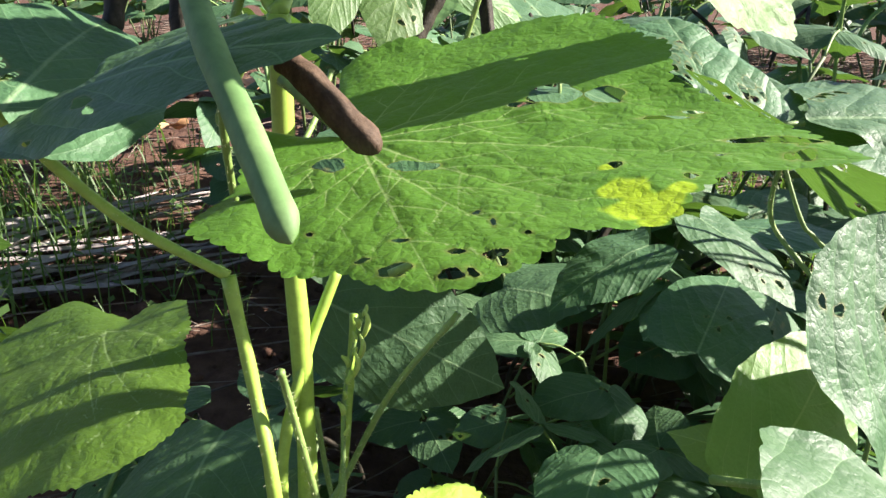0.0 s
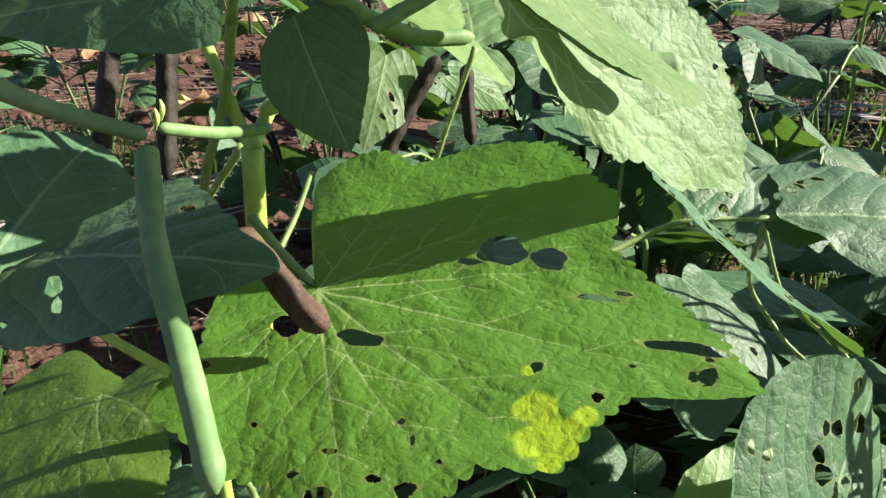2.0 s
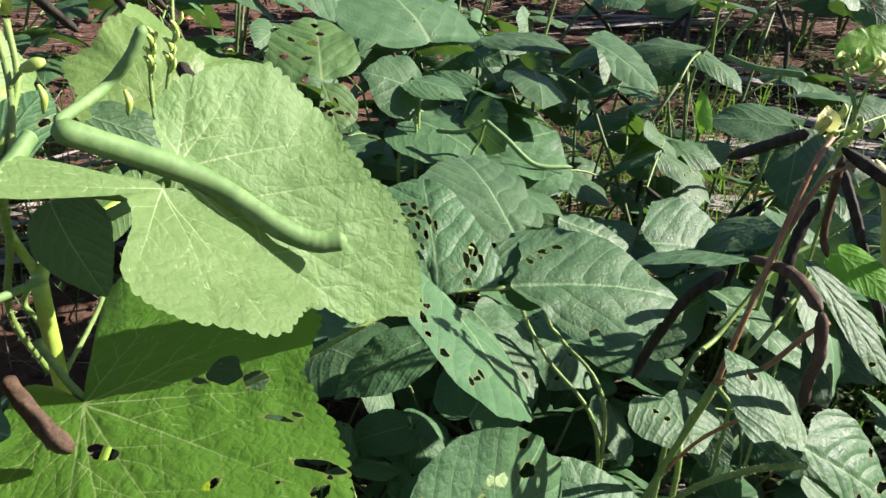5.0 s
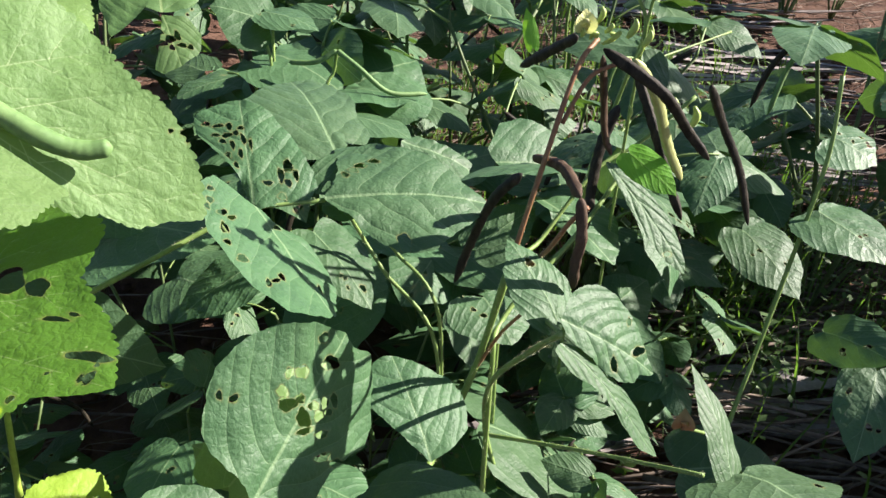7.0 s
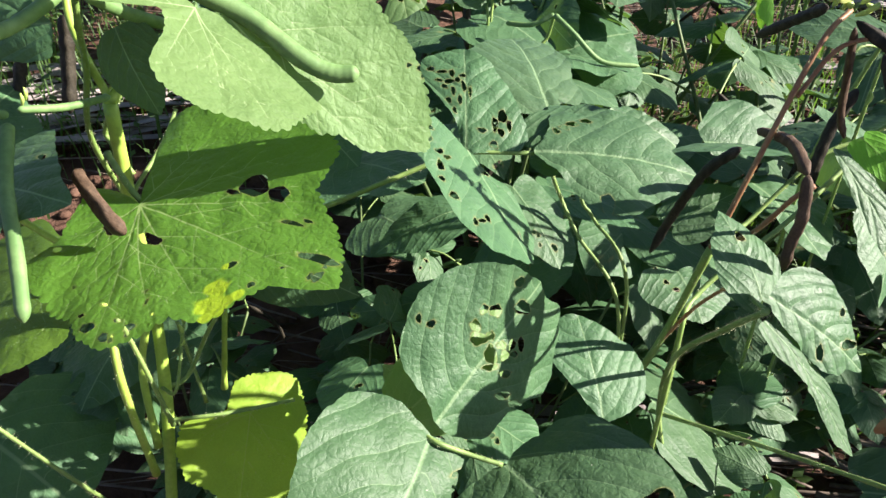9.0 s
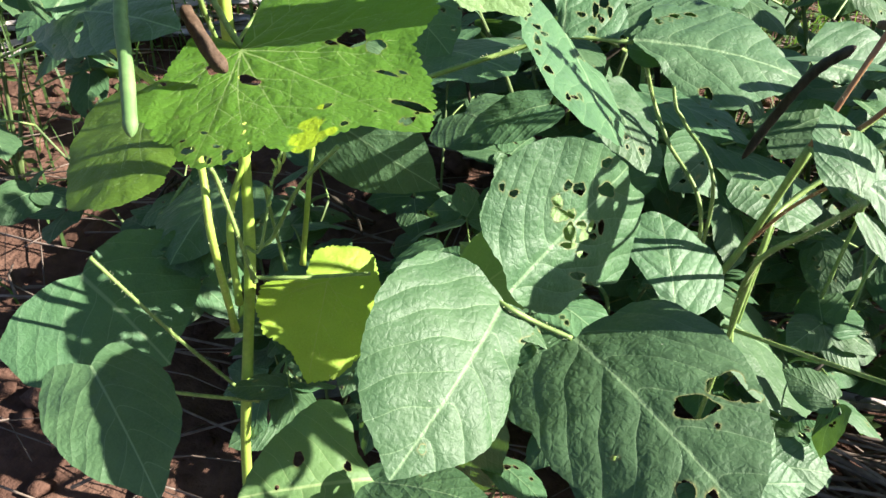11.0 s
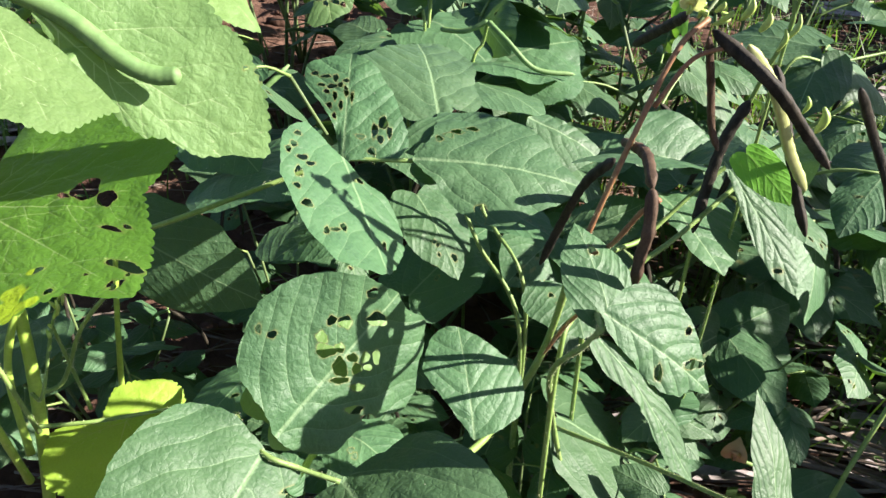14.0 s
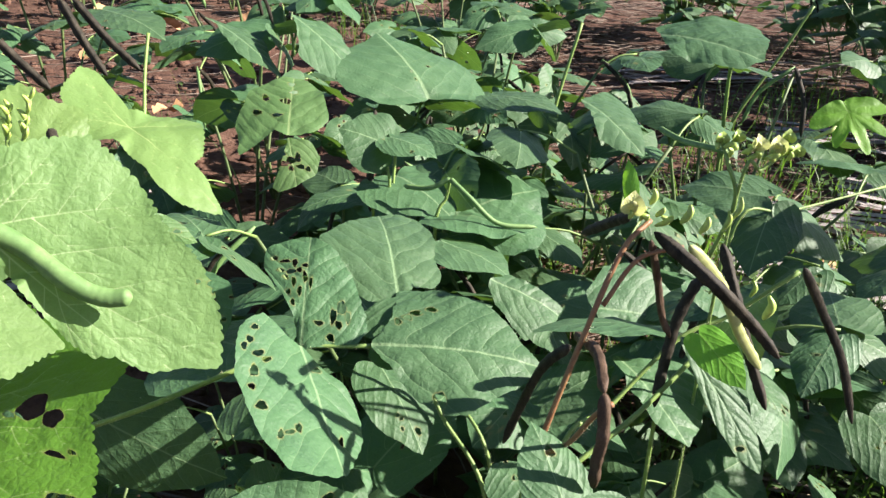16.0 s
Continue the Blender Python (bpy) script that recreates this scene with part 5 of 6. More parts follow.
tube(bean_mid, "petiole", 0.0014, 0.0012, [(0.216, 0.314, 0.398), (0.244, 0.268, 0.425), (0.262, 0.266, 0.418), (0.281, 0.265, 0.412)])
tube(bean_mid, "petiole", 0.0016, 0.0013, [(0.390, 0.476, 0.030), (0.383, 0.464, 0.193), (0.375, 0.456, 0.355), (0.342, 0.489, 0.401), (0.326, 0.504, 0.427), (0.306, 0.462, 0.482)])
tube(bean_mid, "petiole", 0.0014, 0.0012, [(0.392, 0.478, 0.030), (0.385, 0.466, 0.204), (0.377, 0.458, 0.378), (0.352, 0.494, 0.413), (0.342, 0.501, 0.426), (0.330, 0.520, 0.470)])
tube(bean_right, "stem", 0.0024, 0.002, [(0.344, 0.339, 0.030), (0.337, 0.327, 0.185), (0.329, 0.319, 0.339), (0.356, 0.364, 0.347), (0.381, 0.380, 0.396), (0.388, 0.360, 0.481)])
tube(bean_right, "red_stalk", 0.0015, 0.0013, [(0.388, 0.360, 0.481), (0.403, 0.370, 0.534), (0.421, 0.384, 0.586), (0.436, 0.397, 0.599)])
tube(bean_right, "red_stalk", 0.0012, 0.0011, [(0.415, 0.378, 0.561), (0.430, 0.384, 0.584), (0.450, 0.383, 0.592)])
tube(bean_right, "red_stalk", 0.0013, 0.0012, [(0.388, 0.360, 0.481), (0.400, 0.345, 0.502), (0.409, 0.336, 0.527), (0.415, 0.332, 0.537)])
tube(bean_right, "petiole", 0.0013, 0.0011, [(0.388, 0.360, 0.481), (0.394, 0.335, 0.478), (0.391, 0.288, 0.497)])
tube(bean_right, "petiole", 0.0018, 0.0014, [(0.414, 0.401, 0.269), (0.400, 0.400, 0.323), (0.386, 0.361, 0.402), (0.395, 0.330, 0.451), (0.391, 0.288, 0.497)])
tube(bean_right, "red_stalk", 0.0011, 0.001, [(0.381, 0.380, 0.396), (0.393, 0.369, 0.435), (0.405, 0.350, 0.470)])
tube(bean_right, "stem", 0.0019, 0.0015, [(0.407, 0.398, 0.030), (0.400, 0.386, 0.211), (0.392, 0.378, 0.392), (0.406, 0.404, 0.418), (0.462, 0.439, 0.452), (0.510, 0.477, 0.481)])
tube(bean_right, "petiole", 0.0016, 0.0013, [(0.405, 0.425, 0.292), (0.457, 0.367, 0.326), (0.495, 0.291, 0.379)])
tube(bean_right, "stem", 0.0018, 0.0014, [(0.433, 0.464, 0.030), (0.426, 0.452, 0.220), (0.418, 0.444, 0.409), (0.454, 0.476, 0.428), (0.499, 0.501, 0.468), (0.533, 0.509, 0.484), (0.573, 0.510, 0.520)])
tube(bean_right, "stem", 0.0016, 0.0013, [(0.510, 0.523, 0.031), (0.503, 0.511, 0.240), (0.495, 0.503, 0.449), (0.505, 0.496, 0.528), (0.512, 0.490, 0.574), (0.505, 0.496, 0.597), (0.503, 0.505, 0.606)])
tube(bean_right, "stem", 0.0012, 0.001, [(0.527, 0.510, 0.031), (0.520, 0.498, 0.302), (0.512, 0.490, 0.574), (0.525, 0.493, 0.595), (0.542, 0.500, 0.605)])
tube(bean_right, "stem", 0.0018, 0.0012, [(0.634, 0.763, 0.046), (0.627, 0.751, 0.249), (0.619, 0.743, 0.451), (0.684, 0.775, 0.457), (0.806, 0.833, 0.468)])
tube(bean_back, "stem", 0.002, 0.0016, [(0.341, 0.801, 0.048), (0.334, 0.789, 0.230), (0.326, 0.781, 0.411), (0.336, 0.786, 0.448), (0.339, 0.780, 0.471)])
tube(bean_back, "stem", 0.0016, 0.0016, [(0.273, 0.834, 0.054), (0.266, 0.822, 0.237), (0.258, 0.814, 0.419), (0.275, 0.815, 0.446), (0.264, 0.830, 0.491)])
tube(bean_back, "stem", 0.0018, 0.0016, [(0.291, 0.837, 0.053), (0.284, 0.825, 0.226), (0.276, 0.817, 0.399), (0.278, 0.825, 0.442), (0.279, 0.839, 0.482)])
tube(bean_back, "stem", 0.003, 0.0024, [(0.746, 1.146, 0.069), (0.739, 1.134, 0.223), (0.731, 1.126, 0.377), (0.716, 1.115, 0.512), (0.701, 1.071, 0.537)])
tube(bean_back, "stem", 0.003, 0.0024, [(0.857, 1.432, 0.086), (0.850, 1.420, 0.221), (0.842, 1.412, 0.356), (0.905, 1.419, 0.490), (0.941, 1.417, 0.577)])
tube(bean_back, "stem", 0.003, 0.0024, [(0.498, 1.187, 0.071), (0.491, 1.175, 0.196), (0.483, 1.167, 0.321), (0.493, 1.201, 0.428), (0.523, 1.225, 0.560)])
# pods
tube(bean_left, "green_pod", 0.0046, 0.0038, [(0.110, 0.326, 0.625), (0.153, 0.338, 0.602), (0.181, 0.333, 0.584), (0.194, 0.333, 0.578), (0.206, 0.334, 0.578)], pod=True)
tube(bean_left, "green_pod", 0.0034, 0.0034, [(0.065, 0.300, 0.561), (0.072, 0.277, 0.546), (0.083, 0.254, 0.529), (0.093, 0.232, 0.514)], pod=True)
tube(bean_left, "green_pod", 0.003, 0.0028, [(0.106, 0.320, 0.625), (0.101, 0.306, 0.618), (0.091, 0.283, 0.610), (0.086, 0.266, 0.611), (0.082, 0.251, 0.619)], pod=True)
tube(bean_left, "green_pod", 0.003, 0.0026, [(0.095, 0.330, 0.607), (0.106, 0.348, 0.593), (0.129, 0.371, 0.579), (0.151, 0.385, 0.577)], pod=True)
tube(bean_left, "green_pod", 0.0024, 0.0022, [(0.118, 0.341, 0.585), (0.130, 0.341, 0.592), (0.141, 0.345, 0.598)], pod=True)
tube(bean_left, "green_pod", 0.0022, 0.0024, [(0.111, 0.327, 0.626), (0.120, 0.354, 0.630), (0.130, 0.355, 0.641), (0.136, 0.356, 0.652)], pod=True)
tube(bean_left, "green_pod", 0.002, 0.0026, [(0.064, 0.304, 0.563), (0.046, 0.294, 0.572), (0.033, 0.286, 0.581), (0.023, 0.277, 0.588)], pod=True)
tube(bean_left, "green_pod", 0.0016, 0.0018, [(0.066, 0.308, 0.564), (0.077, 0.326, 0.558), (0.087, 0.348, 0.554)], pod=True)
tube(bean_left, "brown_pod", 0.00291, 0.00358, [(0.083, 0.309, 0.536), (0.091, 0.301, 0.531), (0.100, 0.295, 0.522), (0.108, 0.292, 0.515)], pod=True)
tube(bean_left, "black_pod", 0.00354, 0.0033, [(0.022, 0.404, 0.571), (0.020, 0.395, 0.550), (0.018, 0.386, 0.531)], pod=True)
tube(bean_left, "black_pod", 0.00354, 0.0033, [(0.037, 0.418, 0.568), (0.037, 0.410, 0.545), (0.037, 0.399, 0.519)], pod=True)
tube(bean_left, "black_pod", 0.00307, 0.00307, [(0.142, 0.458, 0.558), (0.133, 0.454, 0.542), (0.122, 0.446, 0.522), (0.115, 0.436, 0.500)], pod=True)
tube(bean_left, "black_pod", 0.00283, 0.0026, [(0.155, 0.467, 0.553), (0.156, 0.460, 0.535), (0.158, 0.454, 0.519)], pod=True)
tube(bean_left, "black_pod", 0.00283, 0.0026, [(0.130, 0.432, 0.618), (0.140, 0.419, 0.607), (0.146, 0.414, 0.587)], pod=True)
tube(bean_right, "black_pod", 0.00307, 0.0026, [(0.437, 0.390, 0.596), (0.464, 0.370, 0.579), (0.491, 0.382, 0.552), (0.508, 0.381, 0.534)], pod=True)
tube(bean_right, "pale_pod", 0.00312, 0.00312, [(0.454, 0.387, 0.591), (0.476, 0.397, 0.567), (0.500, 0.413, 0.528), (0.521, 0.423, 0.499)], pod=True)
tube(bean_right, "black_pod", 0.00307, 0.00283, [(0.507, 0.482, 0.550), (0.516, 0.464, 0.521), (0.528, 0.450, 0.486), (0.539, 0.439, 0.459)], pod=True)
tube(bean_right, "black_pod", 0.0033, 0.00307, [(0.496, 0.477, 0.529), (0.486, 0.472, 0.503), (0.480, 0.463, 0.475), (0.474, 0.448, 0.450)], pod=True)
tube(bean_right, "brown_pod", 0.0019, 0.0019, [(0.434, 0.383, 0.595), (0.445, 0.396, 0.566), (0.453, 0.404, 0.542), (0.460, 0.405, 0.528)], pod=True)
tube(bean_right, "black_pod", 0.00307, 0.0026, [(0.546, 0.454, 0.550), (0.568, 0.462, 0.518), (0.587, 0.457, 0.485), (0.600, 0.448, 0.445)], pod=True)
tube(bean_right, "black_pod", 0.0026, 0.0026, [(0.428, 0.404, 0.598), (0.423, 0.422, 0.586), (0.414, 0.449, 0.567)], pod=True)
tube(bean_right, "brown_pod", 0.00224, 0.00291, [(0.406, 0.390, 0.537), (0.412, 0.362, 0.544), (0.411, 0.333, 0.542)], pod=True)
tube(bean_right, "brown_pod", 0.00291, 0.00269, [(0.411, 0.333, 0.542), (0.412, 0.327, 0.523), (0.411, 0.327, 0.509), (0.411, 0.325, 0.494)], pod=True)
tube(bean_right, "black_pod", 0.00283, 0.00307, [(0.409, 0.411, 0.516), (0.397, 0.423, 0.493), (0.388, 0.434, 0.455), (0.380, 0.436, 0.425)], pod=True)
tube(bean_back, "green_pod", 0.0028, 0.0024, [(0.339, 0.780, 0.471), (0.359, 0.768, 0.457), (0.389, 0.762, 0.433), (0.430, 0.770, 0.427)], pod=True)
tube(bean_back, "green_pod", 0.0026, 0.0026, [(0.339, 0.780, 0.471), (0.318, 0.780, 0.460), (0.292, 0.789, 0.457)], pod=True)
tube(bean_back, "black_pod", 0.00425, 0.00354, [(0.254, 0.868, 0.513), (0.252, 0.840, 0.461), (0.255, 0.812, 0.417)], pod=True)
tube(bean_back, "green_pod", 0.0024, 0.0022, [(0.539, 0.593, 0.574), (0.516, 0.622, 0.571), (0.502, 0.648, 0.573)], pod=True)
tube(mallow_back, "black_pod", 0.0033, 0.00283, [(0.003, 0.717, 0.637), (0.022, 0.709, 0.604), (0.041, 0.701, 0.578)], pod=True)
tube(mallow_back, "black_pod", 0.0033, 0.00283, [(0.012, 0.722, 0.637), (0.039, 0.717, 0.606), (0.066, 0.712, 0.582)], pod=True)
tube(mallow_back, "black_pod", 0.0033, 0.00283, [(-0.026, 0.662, 0.613), (-0.006, 0.658, 0.595), (0.016, 0.653, 0.577)], pod=True)
tube(mallow_back, "stem", 0.0016, 0.0014, [(0.072, 0.693, 0.545), (0.069, 0.713, 0.579), (0.069, 0.731, 0.610)])


# ---- flowers and buds ----
def petal_mesh(l, w, cup, seed):
    return blade("bean", l, w, seed, (40, 9), arch=cup, droop=-0.5, wave=0.06, quilt=0.0)


def flower(plant, at, size, skin, seed, label):
    """A bean flower: a broad standard, two wings and a curled keel."""
    rng = random.Random(seed)
    b = Vector(at)
    head = part("flower", mesh_of("keel", *tube_data(spine([b, b + Vector((0.2, -0.3, 0.5)) * size, b + Vector((-0.1, -0.5, 0.9)) * size, b + Vector((-0.4, -0.2, 0.8)) * size], 6),
                lambda s: size * 0.17 * math.sin(math.pi * min(0.97, 0.12 + 0.85 * s)), 10)), SKIN[skin], plant, label)
    wide = skin == "flower"
    plan = ((10, 30, 1.35, 0.80), (130, 24, 1.25, 0.72), (250, 36, 1.2, 0.70)) if wide else ((90, 78, 1.30, 0.62), (0, 60, 1.0, 0.40), (180, 64, 1.0, 0.40), (270, 70, 0.8, 0.34))
    for a, tilt, k, broad in plan:
        m = Matrix.Translation(b) @ Matrix.Rotation(radians(a + rng.uniform(-25, 25)), 4, "Z") @ Matrix.Rotation(radians(-tilt - rng.uniform(-8, 12)), 4, "Y")
        me = petal_mesh(size * 1.2 * k, size * broad * k, 0.16 if wide else 0.34, seed + a)
        me.materials.append(SKIN[skin])
        pt = new("petal", me)
        pt.parent = head
        pt.matrix_basis = head.matrix_basis.inverted() @ parent_place[plant.name].inverted() @ m


def bud(plant, at, way, l, r, skin="bud"):
    b, d = Vector(at), Vector(way).normalized() * l
    bend = Vector((0.15, -0.1, 0.1)) * l
    v, f = tube_data(spine([b, b + d * 0.5 + bend, b + d], 8), lambda s: r * (0.18 + math.sin(math.pi * min(0.95, 0.05 + 0.9 * s ** 0.8)) * 0.46), 10, 0.7, 0.2)
    part("bud", mesh_of("bud", v, f), SKIN[skin], plant)


flower(bean_left, (0.045, 0.356, 0.610), 0.0075, "flower", 1, "open yellow bean flower")
flower(bean_right, (0.425, 0.391, 0.605), 0.007, "cream", 3, "pale cream-yellow bean flower")
flower(bean_right, (0.502, 0.505, 0.606), 0.0050, "bud", 4, "pale cream-green bean flower")
flower(bean_right, (0.509, 0.502, 0.609), 0.0050, "bud", 5, "pale cream-green bean flower")
flower(bean_right, (0.518, 0.492, 0.607), 0.0066, "cream", 6, "pale cream-green bean flower")
flower(bean_right, (0.531, 0.494, 0.606), 0.0066, "cream", 7, "pale cream-green bean flower")
flower(bean_right, (0.539, 0.501, 0.611), 0.0052, "bud", 8, "pale cream-green bean flower")
flower(bean_right, (0.545, 0.498, 0.603), 0.0050, "bud", 9, "pale cream-green bean flower")
for k in range(16):
    bud(bean_right, (0.499 + 0.0032 * k, 0.503 - 0.010 * math.sin(0.2 * k), 0.600 + 0.006 * (0.5 + 0.5 * math.sin(2.3 * k))), (math.sin(1.7 * k), math.cos(2.1 * k), 0.7 + 0.5 * math.sin(3.1 * k)), 0.006 + 0.0016 * (k % 3), 0.0028)
for k in range(7):
    bud(bean_right, (0.424 + 0.003 * k, 0.391 + 0.002 * math.sin(k), 0.602 + 0.0024 * math.sin(2.0 * k)), (math.sin(1.7 * k), -0.2, 0.8), 0.005 + 0.001 * (k % 3), 0.0024)
bud(bean_right, (0.434, 0.395, 0.608), (0.1, 0, 1), 0.008, 0.003, "bud")
bud(bean_right, (0.448, 0.388, 0.602), (0.3, 0, 1), 0.01, 0.0034, "bud")
bud(bean_right, (0.458, 0.389, 0.597), (0.3, 0, 1), 0.009, 0.0032, "bud")
bud(bean_right, (0.438, 0.395, 0.597), (0.5, 0, 0.2), 0.008, 0.002, "bud")
bud(bean_right, (0.509, 0.487, 0.562), (0.3, 0, 1), 0.018, 0.003, "bud")
bud(bean_right, (0.506, 0.485, 0.557), (0.1, 0, 1), 0.014, 0.0028, "bud")
bud(bean_right, (0.507, 0.406, 0.542), (0, 0, 1), 0.014, 0.0042, "bud")
bud(bean_right, (0.508, 0.430, 0.542), (0, 0, 1), 0.01, 0.0025, "bud")
bud(bean_right, (0.557, 0.506, 0.612), (0.8, 0, 0.6), 0.014, 0.002, "bud")
bud(bean_right, (0.501, 0.470, 0.521), (0, 0.2, 1), 0.01, 0.002, "bud")
bud(bean_left, (0.121, 0.374, 0.613), (0, 0, 1), 0.01, 0.0028, "bud")
bud(bean_left, (0.103, 0.340, 0.625), (0, 0, 1), 0.01, 0.0024, "bud")
bud(bean_left, (0.089, 0.326, 0.615), (-0.2, 0, 1), 0.01, 0.0024, "bud")
bud(bean_left, (0.087, 0.321, 0.619), (0, 0, 1), 0.009, 0.0022, "bud")
bud(bean_left, (0.085, 0.314, 0.619), (-0.9, 0, 0.3), 0.016, 0.0016, "bud")
bud(bean_left, (0.061, 0.320, 0.560), (0.1, 0, 1), 0.006, 0.0016, "bud")
bud(bean_left, (0.062, 0.322, 0.562), (0.1, 0, 1), 0.006, 0.0016, "bud")
bud(bean_left, (0.100, 0.378, 0.421), (0.1, 0, 1), 0.012, 0.0022, "bud")
bud(bean_left, (0.098, 0.374, 0.413), (0.1, 0, 1), 0.012, 0.0022, "bud")
bud(bean_left, (0.096, 0.370, 0.408), (0.1, 0, 1), 0.012, 0.0022, "bud")


def spike(plant, points, n, size, seed):
    """An upright flower stalk with buds crowded towards its top."""
    rng = random.Random(seed)
    tube(plant, "petiole", 0.0011, 0.0008, points, hairy=True)
    line = spine(points, 20)
    for i in range(n):
        q = line[int((0.55 + 0.44 * i / (n - 1)) * (len(line) - 1))]
        a = i * 2.4
        k = size * rng.uniform(0.8, 1.15)
        bud(plant, q, (0.45 * math.cos(a), 0.45 * math.sin(a), 0.9), k, k * 0.30)


spike(bean_left, [(0.125, 0.398, 0.600), (0.124, 0.403, 0.619), (0.126, 0.407, 0.636)], 10, 0.0062, 1)
spike(bean_left, [(0.128, 0.398, 0.600), (0.131, 0.404, 0.619), (0.136, 0.409, 0.641)], 9, 0.0062, 2)
tube(bean_left, "petiole", 0.0013, 0.0011, [(0.085, 0.350, 0.605), (0.086, 0.358, 0.627), (0.084, 0.362, 0.649)], hairy=True)
tube(bean_left, "petiole", 0.0009, 0.0008, [(0.086, 0.358, 0.628), (0.089, 0.359, 0.632), (0.090, 0.360, 0.633)], hairy=False)
flower(bean_left, (0.081, 0.361, 0.652), 0.0062, "cream", 21, "pale yellow-green closed flower")
flower(bean_left, (0.086, 0.363, 0.653), 0.0055, "bud", 22, "pale yellow-green closed flower")
bud(bean_left, (0.090, 0.360, 0.634), (0.8, 0, 0.3), 0.010, 0.0036, "bud")
flower(bean_right, (0.459, 0.276, 0.438), 0.007, "dry", 31, "shrivelled brown dead flower")
tube(bean_right, "petiole", 0.0009, 0.0008, [(0.478, 0.282, 0.425), (0.468, 0.279, 0.432), (0.459, 0.276, 0.438)], hairy=False)
spike(bean_left, [(0.078, 0.352, 0.360), (0.091, 0.343, 0.369), (0.093, 0.367, 0.403), (0.100, 0.382, 0.430)], 9, 0.006, 3)


# ---- more plants of the field ----
def field_plant(seed, group):
    """A bushy bean plant: stems with leaves in threes, some black pods."""
    rng = random.Random(seed)
    pl = thing("bean_plant", (0, 0, 0), FIELD_LABEL[seed % 3], "plant", group)
    base = (0, 0, 0)
    n = 5
    for i in range(n):
        a = 2 * math.pi * (i + rng.random() * 0.6) / n
        lean = rng.uniform(0.05, 0.16)
        h = rng.uniform(0.20, 0.40)
        top = Vector((math.cos(a) * lean, math.sin(a) * lean, h))
        tube(pl, "field_stem", 0.0026, 0.0016, [base, top * 0.5 + Vector((0, 0, 0.03)), top], hairy=False, steps=4)
        for q in (0.45, 0.72, 1.0):
            s = top * q + Vector((0, 0, 0.06 * q * (1 - q)))
            b = a + rng.uniform(-1.4, 1.4)
            e = s + Vector((math.cos(b), math.sin(b), 0.35)) * rng.uniform(0.035, 0.08)
            tube(pl, "petiole", 0.0013, 0.001, [s, s * 0.5 + e * 0.5 + Vector((0, 0, 0.006)), e], hairy=False, steps=3)
            for turn in (0, 1.75, -1.75):
                c = b + turn + rng.uniform(-0.3, 0.3)
                l = rng.uniform(0.055, 0.085)
                d = Vector((math.cos(c), math.sin(c), rng.uniform(-0.75, 0.05))).normalized()
                e2 = e + d * 0.006
                up = Vector((rng.gauss(0.35, 0.5), rng.gauss(-0.15, 0.45), 1))
                leaf(pl, "bean", e2, e2 + d * l, up, l * rng.uniform(0.34, 0.42), res=(40, 8), droop=rng.uniform(0.05, 0.3), wave=0.05)
        if i < 3:
            for _ in range(2):
                b = rng.uniform(0, 6.3)
                s = top + Vector((0, 0, 0.01))
                e = s + Vector((math.cos(b) * 0.05, math.sin(b) * 0.05, -0.07))
                tube(pl, "black_pod" if rng.random() < 0.7 else "green_pod", 0.0026, 0.0024, [s, s * 0.5 + e * 0.5 + Vector((math.cos(b), math.sin(b), 0.3)) * 0.012, e], pod=True, steps=5)
    return pl


FIELD_LABEL = ["bushy bean plant with broad leaves and black pods", "leafy bean plant on reddish soil", "bean plant with drooping leaves and dry pods"]
FIELD = [field_plant(i, "bean plants") for i in range(4)]
rng = random.Random(11)
spots = []
for j in range(8):
    for i in range(11):
        x, y = -1.7 + 0.42 * i + rng.uniform(-0.13, 0.13), 1.15 + 0.34 * j + rng.uniform(-0.12, 0.12)
        if -0.55 * y - 0.3 < x - 0.3 < 0.62 * y + 0.45:
            if not (-0.95 < x < 0.22 and 1.55 < y < 3.0) and not (x > 0.55 + 0.05 * y and rng.random() < (0.72 if y < 1.9 else 0.35)) and not (0.75 < x < 1.75 and y < 2.7):
                spots.append((x, y))
spots += [(0.02, 0.52), (0.18, 0.50), (0.34, 0.56), (0.46, 0.60), (0.26, 0.42), (0.40, 0.46), (0.10, 0.44), (-0.10, 0.56), (0.58, 0.62), (0.16, 0.66)]
low = len(spots)
# plants at y 0.15 and 0.30 stand out of view, added for shade
spots += [(1.02, 0.80), (1.1, 0.30), (1.05, 0.15), (1.32, 0.72), (0.30, 0.78), (0.62, 0.80), (0.55, 1.1), (0.28, 1.12), (-0.38, 0.70), (0.42, 0.92), (0.20, 0.95), (0.70, 1.02), (0.40, 1.3), (0.50, 0.74), (-0.72, 1.1)]
shade_start = len(spots)
# oversized plants, mostly unseen at the right, added to throw shadows leftwards
spots += [(1.55, 0.75), (1.75, 2.0), (1.4, 0.35), (1.85, 1.0), (1.7, 0.2), (1.9, 2.6), (2.1, 1.6), (1.65, 2.4)]
for i, (x, y) in enumerate(spots):
    size = rng.uniform(0.55, 0.72) if low - 10 <= i < low else rng.uniform(1.6, 1.9) if i >= shade_start else rng.uniform(0.95, 1.3)
    m = Matrix.Translation((x, y, rise(x, y) - 0.01)) @ Matrix.Rotation(rng.uniform(0, 6.3), 4, "Z")
    ob = FIELD[i] if i < 4 else copy_thing(FIELD[i % 4], m)
    ob.matrix_basis = m @ Matrix.Scale(size, 4)


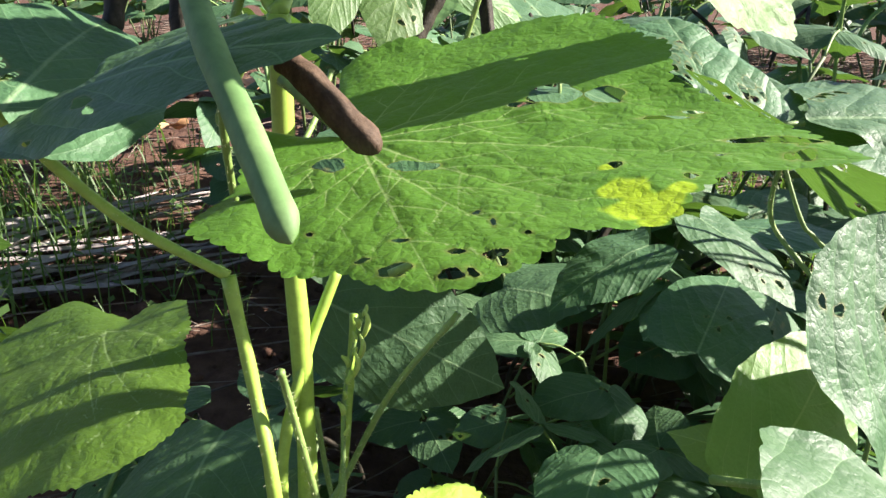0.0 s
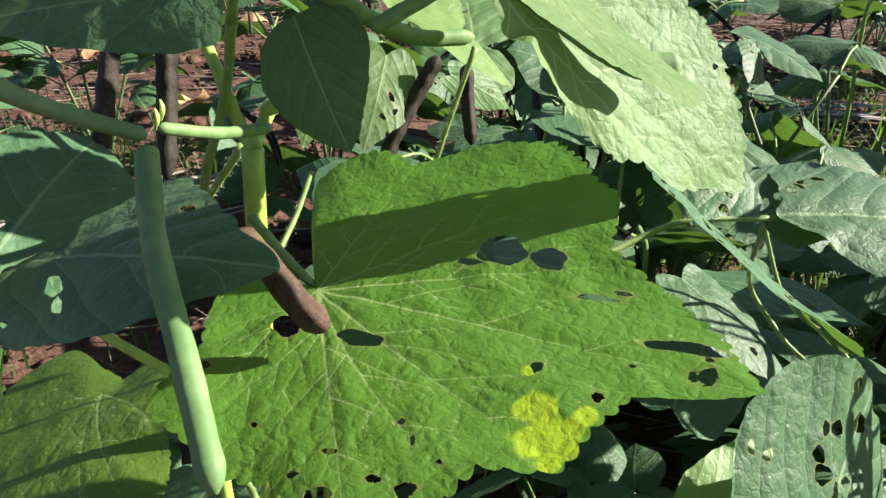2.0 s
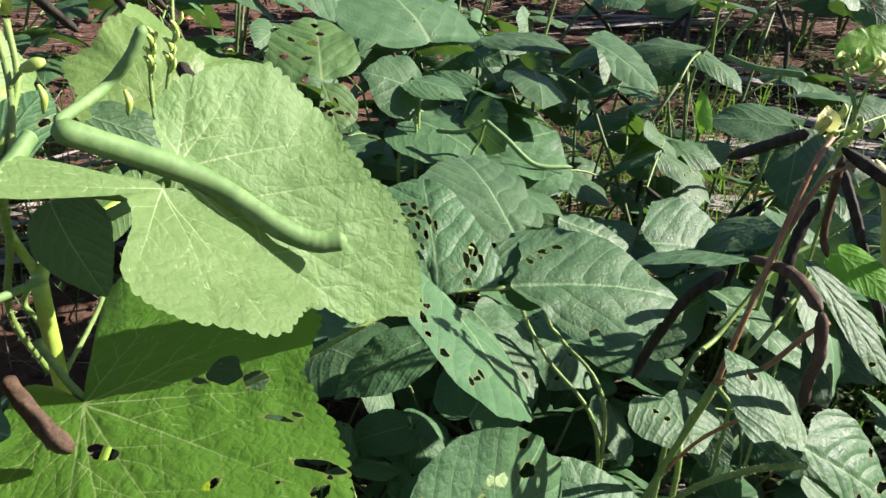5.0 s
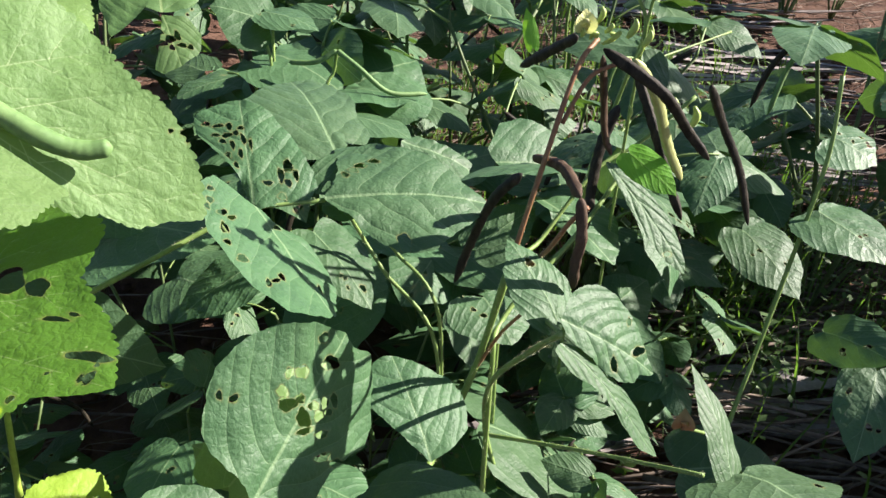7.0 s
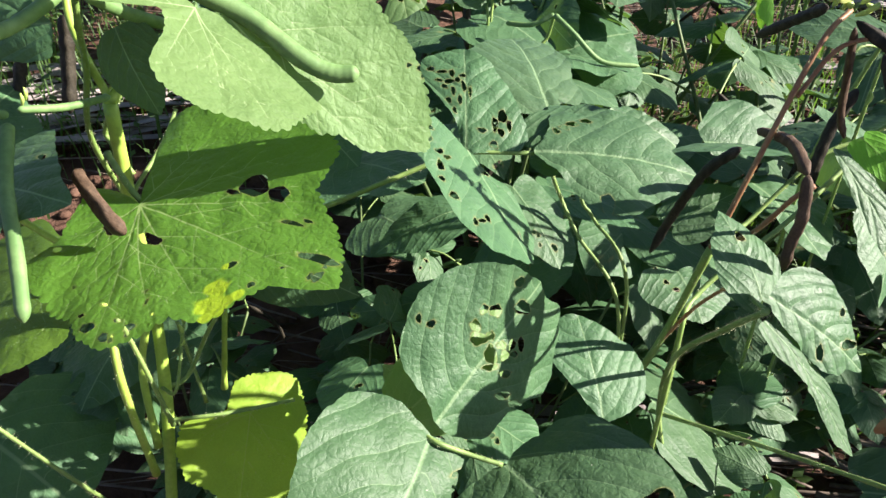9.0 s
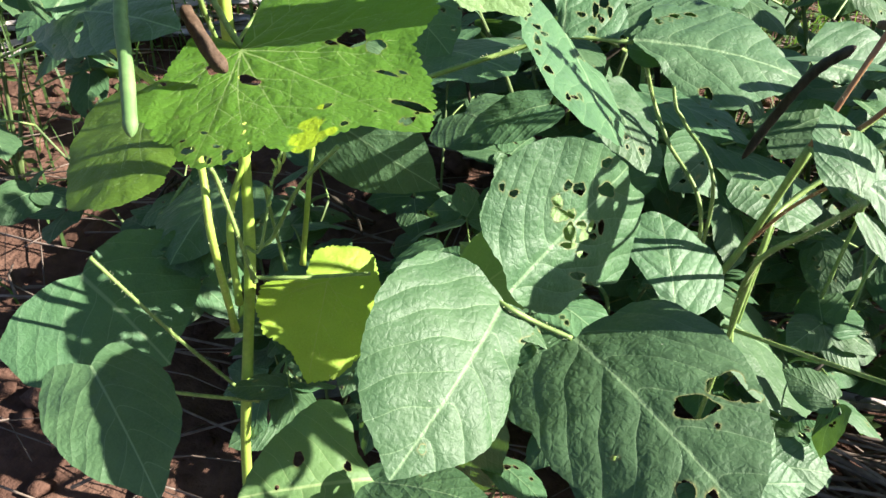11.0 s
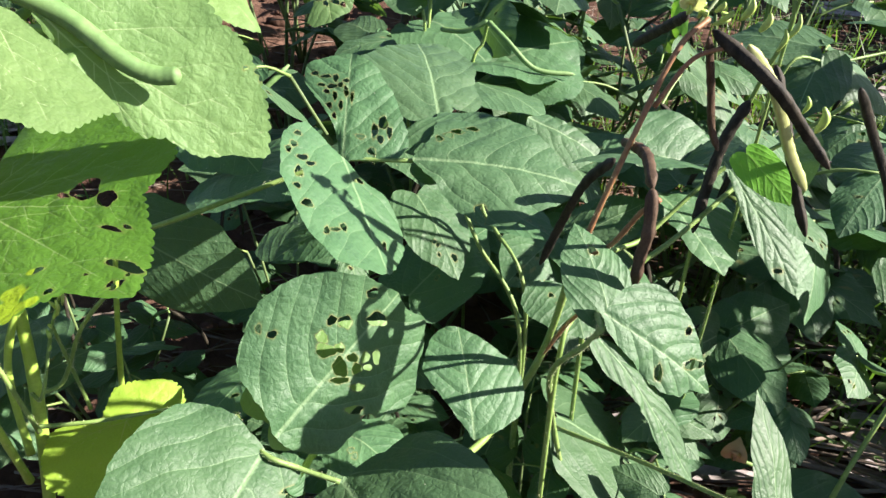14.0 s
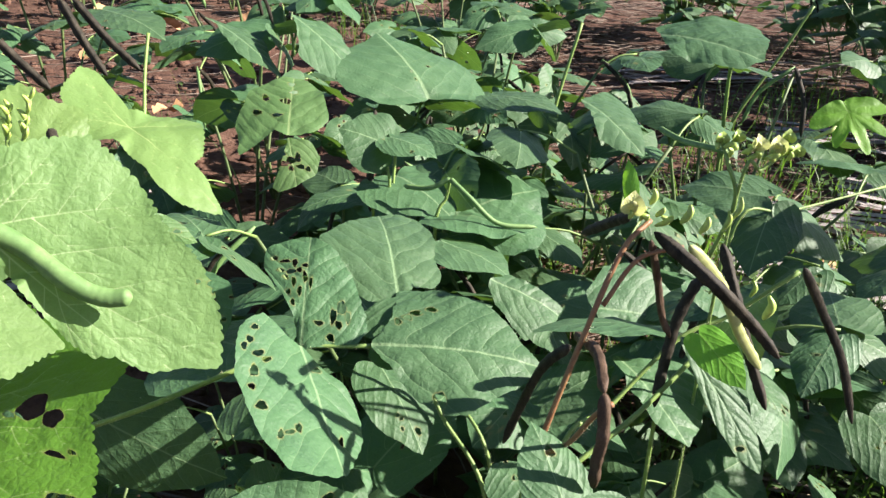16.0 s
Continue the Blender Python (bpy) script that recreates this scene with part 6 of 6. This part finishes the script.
def weeds():
    """Thin grass and small-leaved weeds between the rows."""
    rng = random.Random(21)
    verts, faces = [], []
    for _ in range(2600):
        cx, cy = rng.choice(((0.85, 0.95), (0.95, 0.95), (0.70, 1.0), (1.1, 1.25), (0.6, 1.25), (0.05, 2.9), (-0.75, 1.2), (1.2, 0.7), (0.85, 1.5), (-0.5, 0.8), (1.0, 1.1), (0.82, 0.74), (0.92, 0.80), (0.98, 0.92), (0.86, 0.84), (1.2, 1.5), (1.0, 1.9), (1.4, 2.2), (1.3, 1.0), (0.65, 1.45), (-0.35, 1.1), (-0.5, 1.45), (-0.35, 1.3)))
        x, y = cx + rng.gauss(0, 0.13), cy + rng.gauss(0, 0.13)
        z = rise(x, y)
        h, a = rng.uniform(0.04, 0.20), rng.uniform(0, 6.3)
        bend = rng.uniform(0.01, 0.10)
        d = Vector((math.cos(a), math.sin(a), 0))
        side = Vector((-d.y, d.x, 0)) * rng.uniform(0.0009, 0.0022)
        k = len(verts)
        for i in range(5):
            q = Vector((x, y, z)) + Vector((0, 0, h * i / 4)) + d * bend * (i / 4) ** 2
            f = 1 - 0.85 * (i / 4) ** 2
            verts += [q - side * f, q + side * f]
            if i:
                faces.append((k + 2 * i - 2, k + 2 * i - 1, k + 2 * i + 1, k + 2 * i))
        if rng.random() < 0.6:
            for i in range(5):
                q = Vector((x, y, z)) + Vector((0, 0, h * (0.4 + 0.18 * i))) + d * bend * (0.4 + 0.18 * i) ** 2
                b = rng.uniform(0, 6.3)
                e = Vector((math.cos(b), math.sin(b), 0.3)) * rng.uniform(0.008, 0.018)
                s2 = Vector((-e.y, e.x, 0)) * 0.33
                k = len(verts)
                verts += [q, q + e * 0.5 + s2, q + e, q + e * 0.5 - s2]
                faces.append((k, k + 1, k + 2, k + 3))
    me = mesh_of("weeds", verts, faces)
    me.materials.append(LEAF["weed"])
    for name in ("vein", "rim", "yellow", "rib"):
        me.attributes.new(name, "FLOAT", "POINT")
    tagged(new("grass_and_weeds", me), "thin grass and small-leaved weeds between the bean rows", "grass", kind="stuff")


weeds()
